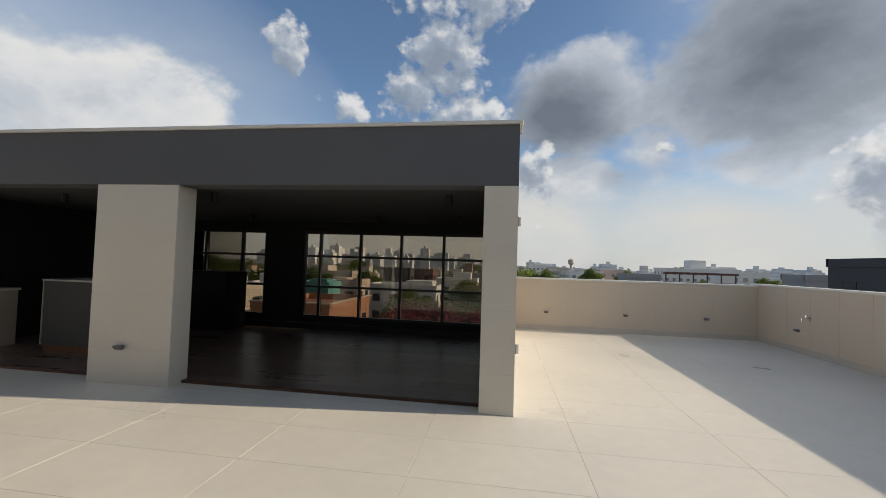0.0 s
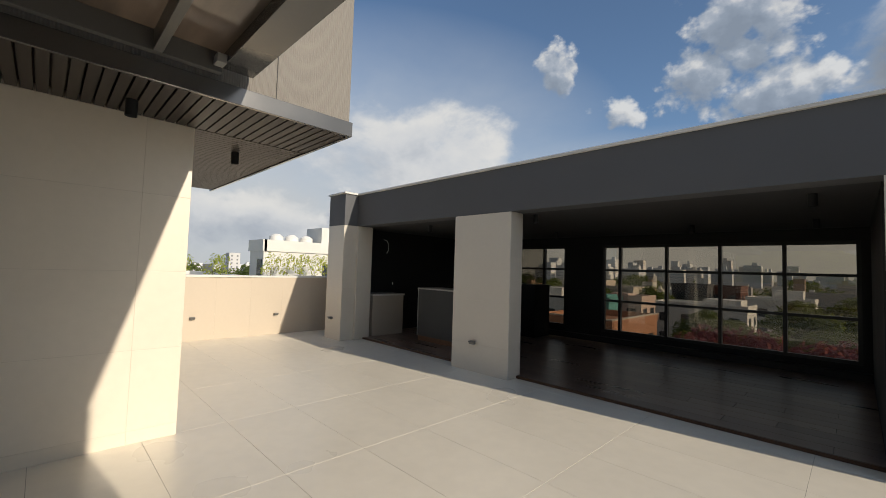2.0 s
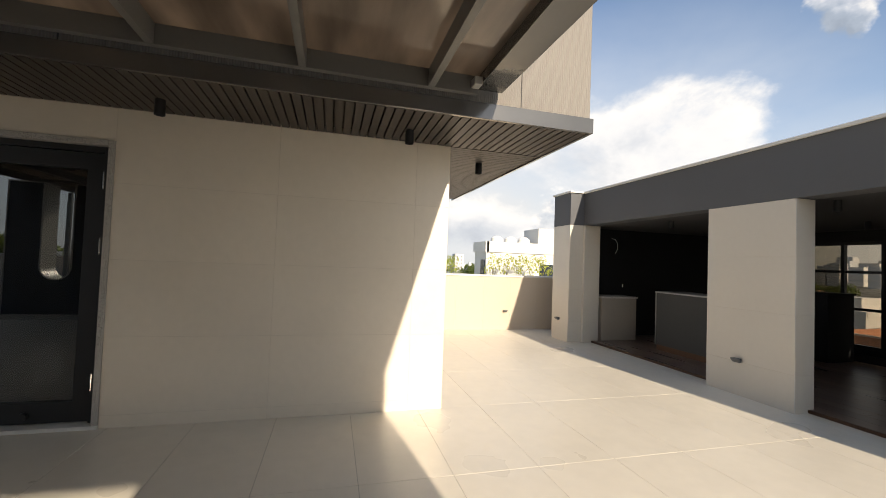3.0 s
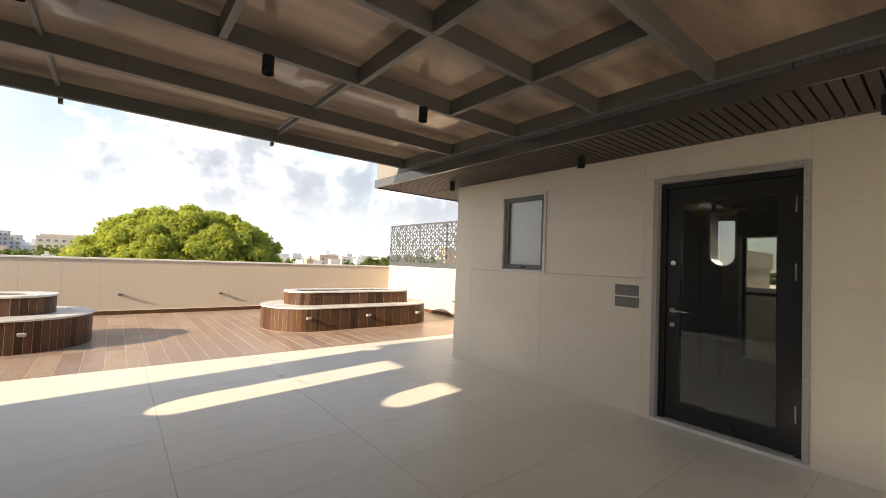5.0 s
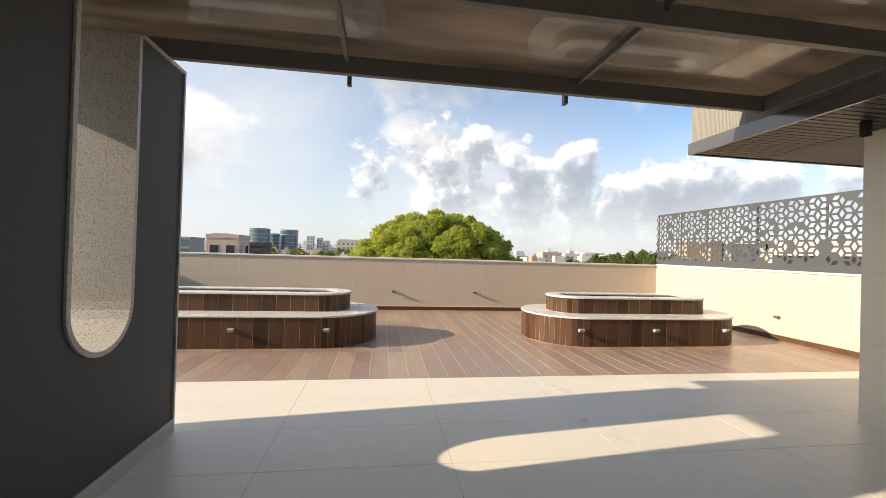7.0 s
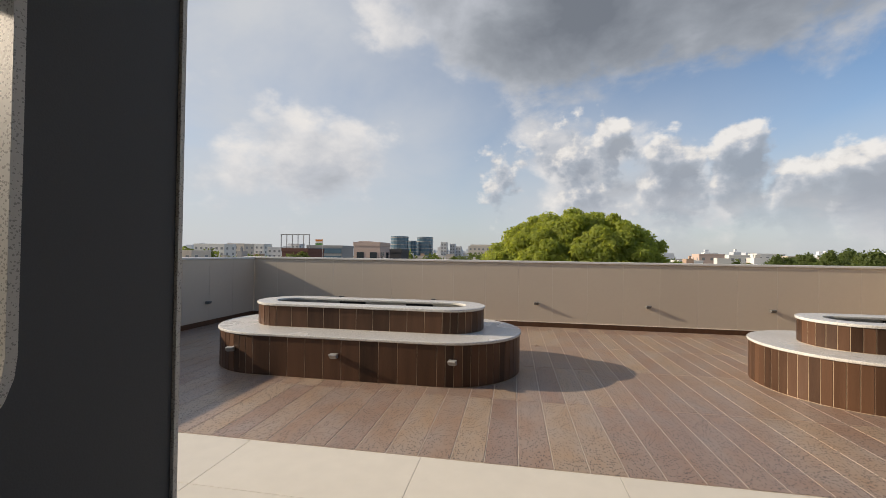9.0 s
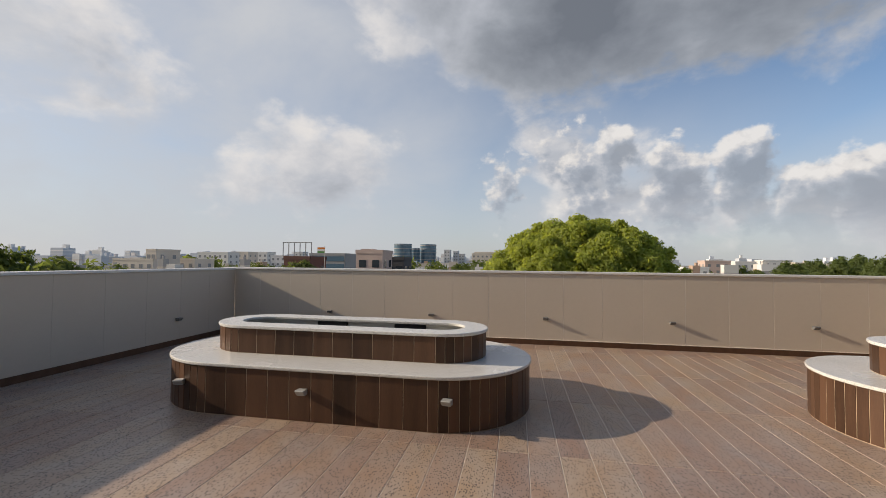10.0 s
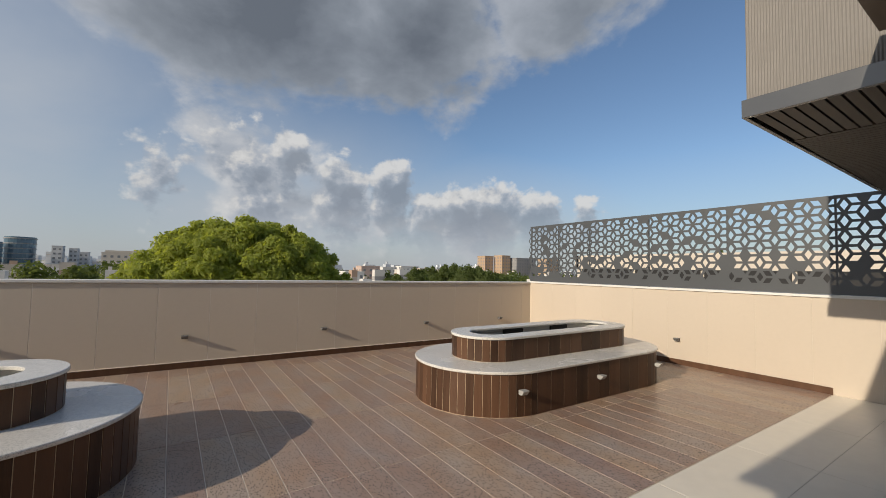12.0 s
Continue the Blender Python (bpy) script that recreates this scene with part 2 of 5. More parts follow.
def speckled(name, base, dark, scale, amount, rough, size=0.5, stretch=(1, 1, 1), rand=0.0):
    """Stone or terrazzo with grains of a second colour."""
    m = material(name, base, rough, rand=rand, var=0.12, fine=90)
    t = m.node_tree
    b = t.nodes["Principled BSDF"]
    old = b.inputs["Base Color"].links[0].from_socket
    pos = t.nodes.new("ShaderNodeNewGeometry").outputs["Position"]
    mp = t.nodes.new("ShaderNodeMapping")
    mp.inputs["Scale"].default_value = stretch
    t.links.new(pos, mp.inputs[0])
    v = t.nodes.new("ShaderNodeTexVoronoi")
    v.inputs["Scale"].default_value = scale
    warp = t.nodes.new("ShaderNodeTexNoise")
    warp.inputs["Scale"].default_value, warp.inputs["Detail"].default_value = scale * 0.8, 2
    t.links.new(mp.outputs[0], warp.inputs["Vector"])
    push, bent = t.nodes.new("ShaderNodeVectorMath"), t.nodes.new("ShaderNodeVectorMath")
    push.operation, bent.operation = "SCALE", "ADD"
    push.inputs["Scale"].default_value = 0.9 / scale
    t.links.new(warp.outputs["Color"], push.inputs[0])
    t.links.new(push.outputs[0], bent.inputs[0])
    t.links.new(mp.outputs[0], bent.inputs[1])
    t.links.new(bent.outputs[0], v.inputs["Vector"])
    sepc = t.nodes.new("ShaderNodeSeparateColor")
    t.links.new(v.outputs["Color"], sepc.inputs[0])

    def mth(op, a, c):
        n = t.nodes.new("ShaderNodeMath")
        n.operation = op
        for i, val in enumerate((a, c)):
            if isinstance(val, (int, float)):
                n.inputs[i].default_value = val
            else:
                t.links.new(val, n.inputs[i])
        return n.outputs[0]
    fac = mth("MULTIPLY", mth("LESS_THAN", v.outputs["Distance"], size), mth("LESS_THAN", sepc.outputs[0], amount))
    if rand:
        hue = t.nodes.new("ShaderNodeHueSaturation")
        drift = t.nodes.new("ShaderNodeTexNoise")
        drift.inputs["Scale"].default_value, drift.inputs["Detail"].default_value = 2.6, 5
        t.links.new(mp.outputs[0], drift.inputs["Vector"])
        info = t.nodes.new("ShaderNodeObjectInfo").outputs["Random"]
        t.links.new(mth("ADD", 0.486, mth("MULTIPLY", info, 0.022)), hue.inputs["Hue"])
        t.links.new(mth("ADD", 0.35, mth("MULTIPLY", drift.outputs["Fac"], 1.2)), hue.inputs["Saturation"])
        t.links.new(old, hue.inputs["Color"])
        old = hue.outputs["Color"]
    mix = t.nodes.new("ShaderNodeMix")
    mix.data_type = "RGBA"
    t.links.new(mth("MULTIPLY", fac, 0.85), mix.inputs["Factor"])
    t.links.new(old, mix.inputs["A"])
    mix.inputs["B"].default_value = (*dark, 1)
    t.links.new(mix.outputs["Result"], b.inputs["Base Color"])
    return m


M_TILE = material("floor_tile_porcelain", (0.80, 0.745, 0.635), 0.34, var=0.11, big=0.8, fine=9, bump=0.02, rand=0.015, rough_var=0.20)
M_GROUT = material("grout", (0.40, 0.365, 0.31), 0.9, var=0.45, big=0.7)
M_PAR = material("parapet_panel_porcelain", (0.56, 0.485, 0.39), 0.55, var=0.05, big=0.9, fine=20, bump=0.03, rand=0.012)
M_PARJ = material("panel_joint", (0.66, 0.61, 0.53), 0.85, var=0.1)
M_COPING = material("coping_stone", (0.72, 0.71, 0.67), 0.5, var=0.10, fine=120)
M_SKIRT = material("skirting_stone", (0.47, 0.44, 0.39), 0.5, var=0.08)
M_WALLJ = material("wall_joint", (0.60, 0.54, 0.455), 0.8, var=0.1)
M_WALL = material("wall_panel_limestone", (0.77, 0.705, 0.60), 0.34, var=0.07, big=1.6, fine=14, bump=0.03, rand=0.02, rough_var=0.12)
M_COLUMN = material("column_porcelain", (0.66, 0.625, 0.555), 0.45, var=0.05, fine=18, rand=0.015)
M_DARKWALL = material("anthracite_render", (0.060, 0.063, 0.068), 0.7, var=0.14, big=1.0, fine=160, bump=0.10)
M_BEAM = material("anthracite_texture_paint", (0.108, 0.113, 0.123), 0.75, var=0.16, big=0.9, fine=220, bump=0.12)
M_BLACK = material("black_paint", (0.012, 0.012, 0.013), 0.6, var=0.2)
M_CEIL = material("dark_grey_ceiling_paint", (0.055, 0.057, 0.060), 0.8, var=0.1)
M_BLACKWALL = material("black_interior_paint", (0.010, 0.0115, 0.013), 0.7, var=0.2)
M_ALU = material("black_anodised_aluminium", (0.022, 0.023, 0.025), 0.38, metal=0.2, var=0.1, bump=0)
M_STEEL = material("grey_painted_steel", (0.150, 0.150, 0.145), 0.42, metal=0.0, var=0.10, bump=0.02)
M_FASCIA = material("satin_aluminium_fascia", (0.17, 0.17, 0.167), 0.16, metal=0.6, var=0.08, big=2.5, bump=0.0)
M_CHROME = material("brushed_chrome", (0.75, 0.74, 0.72), 0.22, metal=1.0, var=0.05, bump=0)
M_WHITE = material("white_render", (0.78, 0.77, 0.74), 0.8, var=0.06)
M_SOFFIT = material("dark_brown_slat", (0.050, 0.041, 0.034), 0.5, var=0.22, fine=30, stretch=(0.4, 3, 1))
M_GRANITE = speckled("grey_speckled_granite", (0.48, 0.465, 0.43), (0.22, 0.21, 0.195), 140, 0.45, 0.45, 0.5)
M_SEAT = speckled("white_leathered_granite", (0.74, 0.72, 0.67), (0.46, 0.455, 0.43), 150, 0.55, 0.26, 0.5)
M_DECK = speckled("brown_wood_look_tile", (0.385, 0.278, 0.203), (0.030, 0.022, 0.018), 44, 0.78, 0.31, 0.34, stretch=(1.7, 1.0, 1.0), rand=0.14)
M_DECKGROUT = material("pale_deck_grout", (0.80, 0.72, 0.60), 0.9, var=0.2, fine=80)
M_SLAT = material("walnut_wood_look_tile", (0.090, 0.047, 0.027), 0.40, var=0.45, big=3.0, fine=60, rand=0.42, stretch=(4, 4, 0.35), bump=0.04, spec=0.28)
M_SLATJOINT = material("pale_joint", (0.58, 0.45, 0.31), 0.9, var=0.1)
M_SOIL = material("dry_dark_soil", (0.05, 0.04, 0.03), 0.95, var=0.3, fine=60, bump=0.4)
M_SCREEN = material("grey_laser_cut_metal", (0.088, 0.094, 0.100), 0.42, metal=0.2, var=0.06, bump=0.01)
M_LIGHTGREY = material("light_grey_lamp_metal", (0.42, 0.42, 0.40), 0.45, metal=0.2, var=0.05, bump=0)
M_INFLOOR = material("dark_walnut_plank", (0.165, 0.118, 0.092), 0.30, var=0.25, fine=40, rand=0.25, stretch=(0.5, 5, 1), bump=0.03)
M_BARFRONT = material("grey_bar_cladding", (0.080, 0.082, 0.082), 0.6, var=0.12, spec=0.2)
M_COUNTER = material("greige_counter_cladding", (0.42, 0.38, 0.32), 0.45, var=0.06)
M_SWITCH = material("grey_switch_plastic", (0.19, 0.18, 0.17), 0.4, var=0.04, bump=0)


def ribbed(name, base, per_m, axis):
    m = material(name, base, 0.6, var=0.12, big=1.4, fine=30)
    t = m.node_tree
    b = t.nodes["Principled BSDF"]
    w = t.nodes.new("ShaderNodeTexWave")
    w.bands_direction = axis
    w.inputs["Scale"].default_value = per_m / 3.18
    w.inputs["Distortion"].default_value = 0.4
    t.links.new(t.nodes.new("ShaderNodeNewGeometry").outputs["Position"], w.inputs["Vector"])
    bp = t.nodes.new("ShaderNodeBump")
    bp.inputs["Strength"].default_value, bp.inputs["Distance"].default_value = 0.6, 0.006
    t.links.new(w.outputs["Fac"], bp.inputs["Height"])
    t.links.new(bp.outputs[0], b.inputs["Normal"])
    return m


M_RIBBED = ribbed("combed_render", (0.22, 0.205, 0.185), 60, "Y")
M_RIBBED_X = ribbed("combed_render_end", (0.22, 0.205, 0.185), 60, "X")


def glass(name, tint, rough=0.0, ior=1.6):
    m = bpy.data.materials.new(name)
    m.use_nodes = True
    t = m.node_tree
    t.nodes.clear()
    out, tr, gl, mx, fr = (t.nodes.new(k) for k in ("ShaderNodeOutputMaterial", "ShaderNodeBsdfTransparent", "ShaderNodeBsdfGlossy", "ShaderNodeMixShader", "ShaderNodeFresnel"))
    tr.inputs["Color"].default_value = (*tint, 1)
    gl.inputs["Roughness"].default_value = rough
    gl.inputs["Color"].default_value = (0.9, 0.95, 0.95, 1)
    fr.inputs["IOR"].default_value = ior
    t.links.new(fr.outputs[0], mx.inputs[0])
    t.links.new(tr.outputs[0], mx.inputs[1])
    t.links.new(gl.outputs[0], mx.inputs[2])
    t.links.new(mx.outputs[0], out.inputs[0])
    return m


M_TINTED = glass("bronze_tinted_glass", (0.60, 0.565, 0.51))
M_DOORGLASS = glass("door_glass", (0.80, 0.80, 0.77), ior=2.3)
M_FROST = material("frosted_glass", (0.55, 0.60, 0.59), 0.12, var=0.03, bump=0, spec=0.8)
M_TOWERGLASS = material("blue_curtain_glass", (0.10, 0.17, 0.23), 0.2, metal=0.3, var=0.15, big=0.05, bump=0)


def polycarbonate():
    m = material("bronze_multiwall_polycarbonate", (0.070, 0.058, 0.048), 0.06, var=0.4, big=1.6, fine=9, bump=0.0, spec=1.0, coat=0.9, rough_var=0.05)
    t = m.node_tree
    b = t.nodes["Principled BSDF"]
    w = t.nodes.new("ShaderNodeTexWave")
    w.bands_direction = "Y"
    w.inputs["Scale"].default_value = 28
    t.links.new(t.nodes.new("ShaderNodeNewGeometry").outputs["Position"], w.inputs["Vector"])
    bp = t.nodes.new("ShaderNodeBump")
    bp.inputs["Strength"].default_value, bp.inputs["Distance"].default_value = 0.12, 0.002
    t.links.new(w.outputs["Fac"], bp.inputs["Height"])
    t.links.new(bp.outputs[0], b.inputs["Normal"])
    tl, mx = t.nodes.new("ShaderNodeBsdfTranslucent"), t.nodes.new("ShaderNodeMixShader")
    tl.inputs["Color"].default_value = (0.36, 0.29, 0.22, 1)
    stain, sr = t.nodes.new("ShaderNodeTexNoise"), t.nodes.new("ShaderNodeValToRGB")
    stain.inputs["Scale"].default_value, stain.inputs["Detail"].default_value = 1.5, 7
    run = t.nodes.new("ShaderNodeMapping")
    run.inputs["Scale"].default_value = (0.7, 3.2, 1.0)
    t.links.new(t.nodes.new("ShaderNodeNewGeometry").outputs["Position"], run.inputs[0])
    t.links.new(run.outputs[0], stain.inputs["Vector"])
    sr.color_ramp.elements[0].position, sr.color_ramp.elements[0].color = 0.30, (0.24, 0.205, 0.170, 1)
    sr.color_ramp.elements[1].position, sr.color_ramp.elements[1].color = 0.70, (0.50, 0.425, 0.350, 1)
    t.links.new(stain.outputs["Fac"], sr.inputs[0])
    t.links.new(sr.outputs[0], tl.inputs["Color"])
    mx.inputs[0].default_value = 0.47
    t.links.new(b.outputs[0], mx.inputs[1])
    t.links.new(tl.outputs[0], mx.inputs[2])
    t.links.new(mx.outputs[0], t.nodes["Material Output"].inputs[0])
    return m


M_POLY = polycarbonate()


# ---- mesh helpers ----
def box(bm, x0, x1, y0, y1, z0, z1, bevel=0.0):
    g = bmesh.ops.create_cube(bm, size=1.0)
    bmesh.ops.transform(bm, verts=g["verts"], matrix=Matrix.Translation(((x0 + x1) / 2, (y0 + y1) / 2, (z0 + z1) / 2)) @ Matrix.Diagonal((abs(x1 - x0), abs(y1 - y0), abs(z1 - z0), 1)))
    if bevel:
        edges = list({e for v in g["verts"] for e in v.link_edges})
        bmesh.ops.bevel(bm, geom=edges, offset=bevel, segments=2, affect="EDGES", profile=0.5)
    return bm


def boxes(*specs, bevel=0.0):
    bm = bmesh.new()
    for s in specs:
        box(bm, *s, bevel=bevel)
    return bm


def cyl(bm, r, depth, m, seg=24, r2=None):
    bmesh.ops.create_cone(bm, cap_ends=True, segments=seg, radius1=r, radius2=r if r2 is None else r2, depth=depth, matrix=m)
    return bm


def mesh_of(name, bm, *mats, smooth=False):
    me = bpy.data.meshes.new(name)
    bm.to_mesh(me)
    bm.free()
    for m in mats:
        me.materials.append(m)
    if smooth:
        me.shade_smooth()
    return me


def part(name, bm, mat, parent, label="", smooth=False):
    ob = new(name, mesh_of(name, bm, mat, smooth=smooth))
    ob.parent = parent
    return tagged(ob, label)


def structure(name, bm, mat, label, category):
    return tagged(new(name, mesh_of(name, bm, mat)), label, category, kind="structure")


def thing(name, label, category, at=(0, 0, 0), group=""):
    ob = new(name)
    ob.location = at
    return tagged(ob, label, category, group)


PIECES = {}


def piece(name, size, mat, parent, m, chamfer=0.0015):
    """One tile, plank or panel: a slab centred on its place with a chamfered face, sharing its mesh with pieces of the same size."""
    key = (mat.name, tuple(round(s, 3) for s in size), name)
    if key not in PIECES:
        x, y, z = (s / 2 for s in size)
        c = chamfer
        vs = [(-x, -y, -z), (x, -y, -z), (x, y, -z), (-x, y, -z), (-x, -y, z - c), (x, -y, z - c), (x, y, z - c), (-x, y, z - c),
              (-x + c, -y + c, z), (x - c, -y + c, z), (x - c, y - c, z), (-x + c, y - c, z)]
        fs = [(0, 3, 2, 1), (0, 1, 5, 4), (1, 2, 6, 5), (2, 3, 7, 6), (3, 0, 4, 7), (4, 5, 9, 8), (5, 6, 10, 9), (6, 7, 11, 10), (7, 4, 8, 11), (8, 9, 10, 11)]
        me = bpy.data.meshes.new(name)
        me.from_pydata(vs, [], fs)
        me.materials.append(mat)
        PIECES[key] = me
    ob = new(name, PIECES[key])
    ob.parent = parent
    ob.matrix_basis = m
    return ob


def cut(rects, hole):
    out = []
    for a0, a1, b0, b1 in rects:
        h0, h1, g0, g1 = hole
        if h1 <= a0 or h0 >= a1 or g1 <= b0 or g0 >= b1:
            out.append((a0, a1, b0, b1))
            continue
        if b0 < g0:
            out.append((a0, a1, b0, g0))
        if g1 < b1:
            out.append((a0, a1, g1, b1))
        lo, hi = max(b0, g0), min(b1, g1)
        if a0 < h0:
            out.append((a0, h0, lo, hi))
        if h1 < a1:
            out.append((h1, a1, lo, hi))
    return out


def cells(lo, hi, step, start):
    k = math.floor((lo - start) / step)
    edges = [lo]
    while True:
        k += 1
        e = start + k * step
        if e >= hi - 0.02:
            break
        if e > lo + 0.02:
            edges.append(e)
    return list(zip(edges, edges[1:] + [hi]))


def clad(parent, facing, plane, u0, u1, z0, z1, du, dz, mat, name="panel", ustart=0.0, zstart=0.0, gap=0.004, thick=0.012, holes=()):
    """Panels on an upright face. facing: '+x', '-x', '+y' or '-y'; plane: where the panels' backs lie."""
    turn = {"+x": pose(0, 0, 0, 90, 0, 90), "-x": pose(0, 0, 0, 90, 0, -90), "+y": pose(0, 0, 0, 90, 0, 180), "-y": pose(0, 0, 0, 90, 0, 0)}[facing]
    sign = 1 if facing[0] == "+" else -1
    for a0, a1 in cells(u0, u1, du, ustart):
        for b0, b1 in cells(z0, z1, dz, zstart):
            rects = [(a0, a1, b0, b1)]
            for h in holes:
                rects = cut(rects, h)
            for r0, r1, s0, s1 in rects:
                w, h = r1 - r0 - gap, s1 - s0 - gap
                if w < 0.01 or h < 0.01:
                    continue
                u, z, off = (r0 + r1) / 2, (s0 + s1) / 2, plane + sign * thick / 2
                at = (off, u, z) if facing[1] == "x" else (u, off, z)
                piece(name, (w, h, thick), mat, parent, Matrix.Translation(at) @ turn)


# ---- places of the plan ----
WEST_S, WEST_N, EAST, SOUTH, NORTH = -6.62, -8.12, 5.91, -11.67, 10.85
DECK_Y = -6.50
PAR_TOP, PAR_T = 1.20, 0.22
BLOCK_X, BLOCK_S, BLOCK_N = -3.75, -5.05, 1.73
FRONT = 5.235

# ---- terrace floor, parapets ----
floor = structure("floor", boxes((WEST_N - 0.3, EAST + 0.3, DECK_Y, NORTH + 0.3, -0.45, -0.0022)), M_GROUT, "beige porcelain tiled roof terrace floor with thin joints", "floor")
deck = structure("deck_floor", boxes((WEST_S - 0.3, EAST + 0.3, SOUTH - 0.3, DECK_Y - 0.004, -0.45, -0.0022)), M_DECKGROUT, "brown wood-look deck floor of long speckled tiles with pale grout", "floor")


def parapet(name, x0, x1, y0, y1, top, label):
    w = structure(name, boxes((x0, x1, y0, y1, -0.45, top - 0.035)), M_PARJ, label, "parapet wall")
    cap = boxes((x0 - 0.025, x1 + 0.025, y0 - 0.025, y1 + 0.025, top - 0.035, top), bevel=0.004)
    part("coping", cap, M_COPING, w, "pale stone coping with a thin overhang")
    return w


P_LABEL = "low parapet clad in tall beige porcelain panels with pale coping"
wall_south = parapet("wall_south", WEST_S - PAR_T, EAST + PAR_T, SOUTH - PAR_T, SOUTH - 0.0025, 1.218, P_LABEL)
wall_east = parapet("wall_east", EAST + 0.0025, EAST + PAR_T, SOUTH + 0.03, NORTH + PAR_T, 1.205, P_LABEL)
wall_north = parapet("wall_north", 0.66, EAST - 0.03, NORTH + 0.0025, NORTH + PAR_T, 1.175, P_LABEL)
wall_west = parapet("wall_west", WEST_S - PAR_T, WEST_S - 0.0025, SOUTH + 0.03, -4.0, 1.235, P_LABEL)
wall_northwest = parapet("wall_northwest", WEST_N - PAR_T, WEST_N - 0.0025, -4.0, 9.35, 1.17, P_LABEL)
structure("wall_link", boxes((WEST_N - PAR_T, WEST_S - PAR_T - 0.03, -4.2, -4.03, -0.45, 1.17)), M_PAR, "plain beige return of the parapet", "parapet wall")
structure("wall_back_return", boxes((0.64, 0.655, 9.36, NORTH + PAR_T, -0.45, 1.17)), M_PAR, "plain beige return of the parapet", "parapet wall")
structure("baseboard_south", boxes((WEST_S, EAST, SOUTH, SOUTH + 0.014, -0.01, 0.085), bevel=0.003), M_SLAT, "dark brown tile skirting along the deck", "skirting")
structure("trim_bead_south", boxes((WEST_S, EAST, SOUTH, SOUTH + 0.012, 0.0855, 0.094)), M_DECKGROUT, "thin pale grout bead on the deck skirting", "trim")
structure("baseboard_east_deck", boxes((EAST - 0.014, EAST, SOUTH + 0.016, DECK_Y, -0.01, 0.085), bevel=0.003), M_SLAT, "dark brown tile skirting along the deck", "skirting")
structure("baseboard_west_deck", boxes((WEST_S, WEST_S + 0.014, SOUTH + 0.016, DECK_Y, -0.01, 0.085), bevel=0.003), M_SLAT, "dark brown tile skirting along the deck", "skirting")
structure("baseboard_east", boxes((EAST - 0.014, EAST, DECK_Y + 0.01, NORTH - 0.016, -0.01, 0.10), bevel=0.003), M_SKIRT, "greige stone skirting", "skirting")
structure("baseboard_north", boxes((0.66, EAST, NORTH - 0.014, NORTH, -0.01, 0.10), bevel=0.003), M_SKIRT, "greige stone skirting", "skirting")

# ---- stair block with its overhanging upper storey ----
DOOR, WIN = (-2.175, -1.040, 0.0, 2.265), (-4.130, -3.420, 1.310, 2.300)
bm = bmesh.new()
for y0, y1, z0, z1 in cut(cut([(BLOCK_S, BLOCK_N, -0.45, 2.62)], DOOR), WIN):
    box(bm, BLOCK_X - 0.22, BLOCK_X - 0.002, y0, y1, z0, z1)
block_wall = structure("wall_stair_block", bm, M_WALLJ, "beige limestone-look panelled wall with a glazed door", "wall")
structure("wall_stair_block_south", boxes((-6.4, BLOCK_X - 0.221, BLOCK_S, BLOCK_S + 0.2, -0.45, 2.62)), M_WALL, "beige side wall of the stair block", "wall")
structure("wall_stair_block_north", boxes((-6.4, BLOCK_X - 0.221, BLOCK_N - 0.2, BLOCK_N, -0.45, 2.62)), M_WALL, "beige side wall of the stair block", "wall")
HALLWIN = (-2.14, -1.74, 0.30, 1.88)
bm = bmesh.new()
for y0, y1, z0, z1 in cut([(BLOCK_S + 0.201, BLOCK_N - 0.201, -0.45, 2.62)], HALLWIN):
    box(bm, -6.4, -6.2, y0, y1, z0, z1)
structure("wall_stair_block_west", bm, M_WALL, "beige rear wall of the stair block", "wall")
structure("floor_stair_hall", boxes((-6.2, BLOCK_X - 0.2, BLOCK_S + 0.2, BLOCK_N - 0.2, -0.4, 0.006)), M_COPING, "pale stone floor of the stair hall", "floor")
structure("ceiling_stair_hall", boxes((-6.19, BLOCK_X - 0.23, BLOCK_S + 0.21, BLOCK_N - 0.21, 2.45, 2.5)), M_WHITE, "plain ceiling of the stair hall", "ceiling")

up = bmesh.new()
box(up, -7.0, -2.91, -6.06, 2.695, 2.625, 5.3)
upper = new("wall_upper_storey", mesh_of("wall_upper_storey", up, M_RIBBED, M_RIBBED_X))
for poly in upper.data.polygons:
    poly.material_index = 1 if abs(poly.normal.y) > 0.5 else 0
tagged(upper, "overhanging upper storey in vertically combed greige render", "wall", kind="structure")
part("joint", boxes((-2.911, -2.907, 2.06, 2.066, 2.65, 5.3)), M_BLACK, upper)
part("joint", boxes((-2.911, -2.907, -1.0, -0.994, 2.65, 5.3)), M_BLACK, upper)
fascia = structure("trim_fascia", boxes((-2.916, -2.886, -6.083, 2.717, 2.52, 2.645), (-7.0, -2.917, 2.69, 2.717, 2.52, 2.645), (-7.0, -2.917, -6.083, -6.056, 2.52, 2.645), bevel=0.003),
                   M_FASCIA, "satin grey metal fascia band under the upper storey", "fascia")
bm = bmesh.new()
box(bm, -6.9, -2.92, -6.055, 2.688, 2.585, 2.62)
y = -6.03
while y < 2.67:
    box(bm, BLOCK_X + 0.004, -2.925, y, y + 0.060, 2.530, 2.584)
    y += 0.074
for y0, y1 in ((BLOCK_N + 0.004, 2.685), (-6.05, BLOCK_S - 0.004)):
    x = -6.9
    while x < BLOCK_X - 0.05:
        box(bm, x, x + 0.060, y0, y1, 2.534, 2.584)
        x += 0.068
structure("ceiling_soffit", bm, M_SOFFIT, "dark brown slatted soffit under the overhang", "soffit")

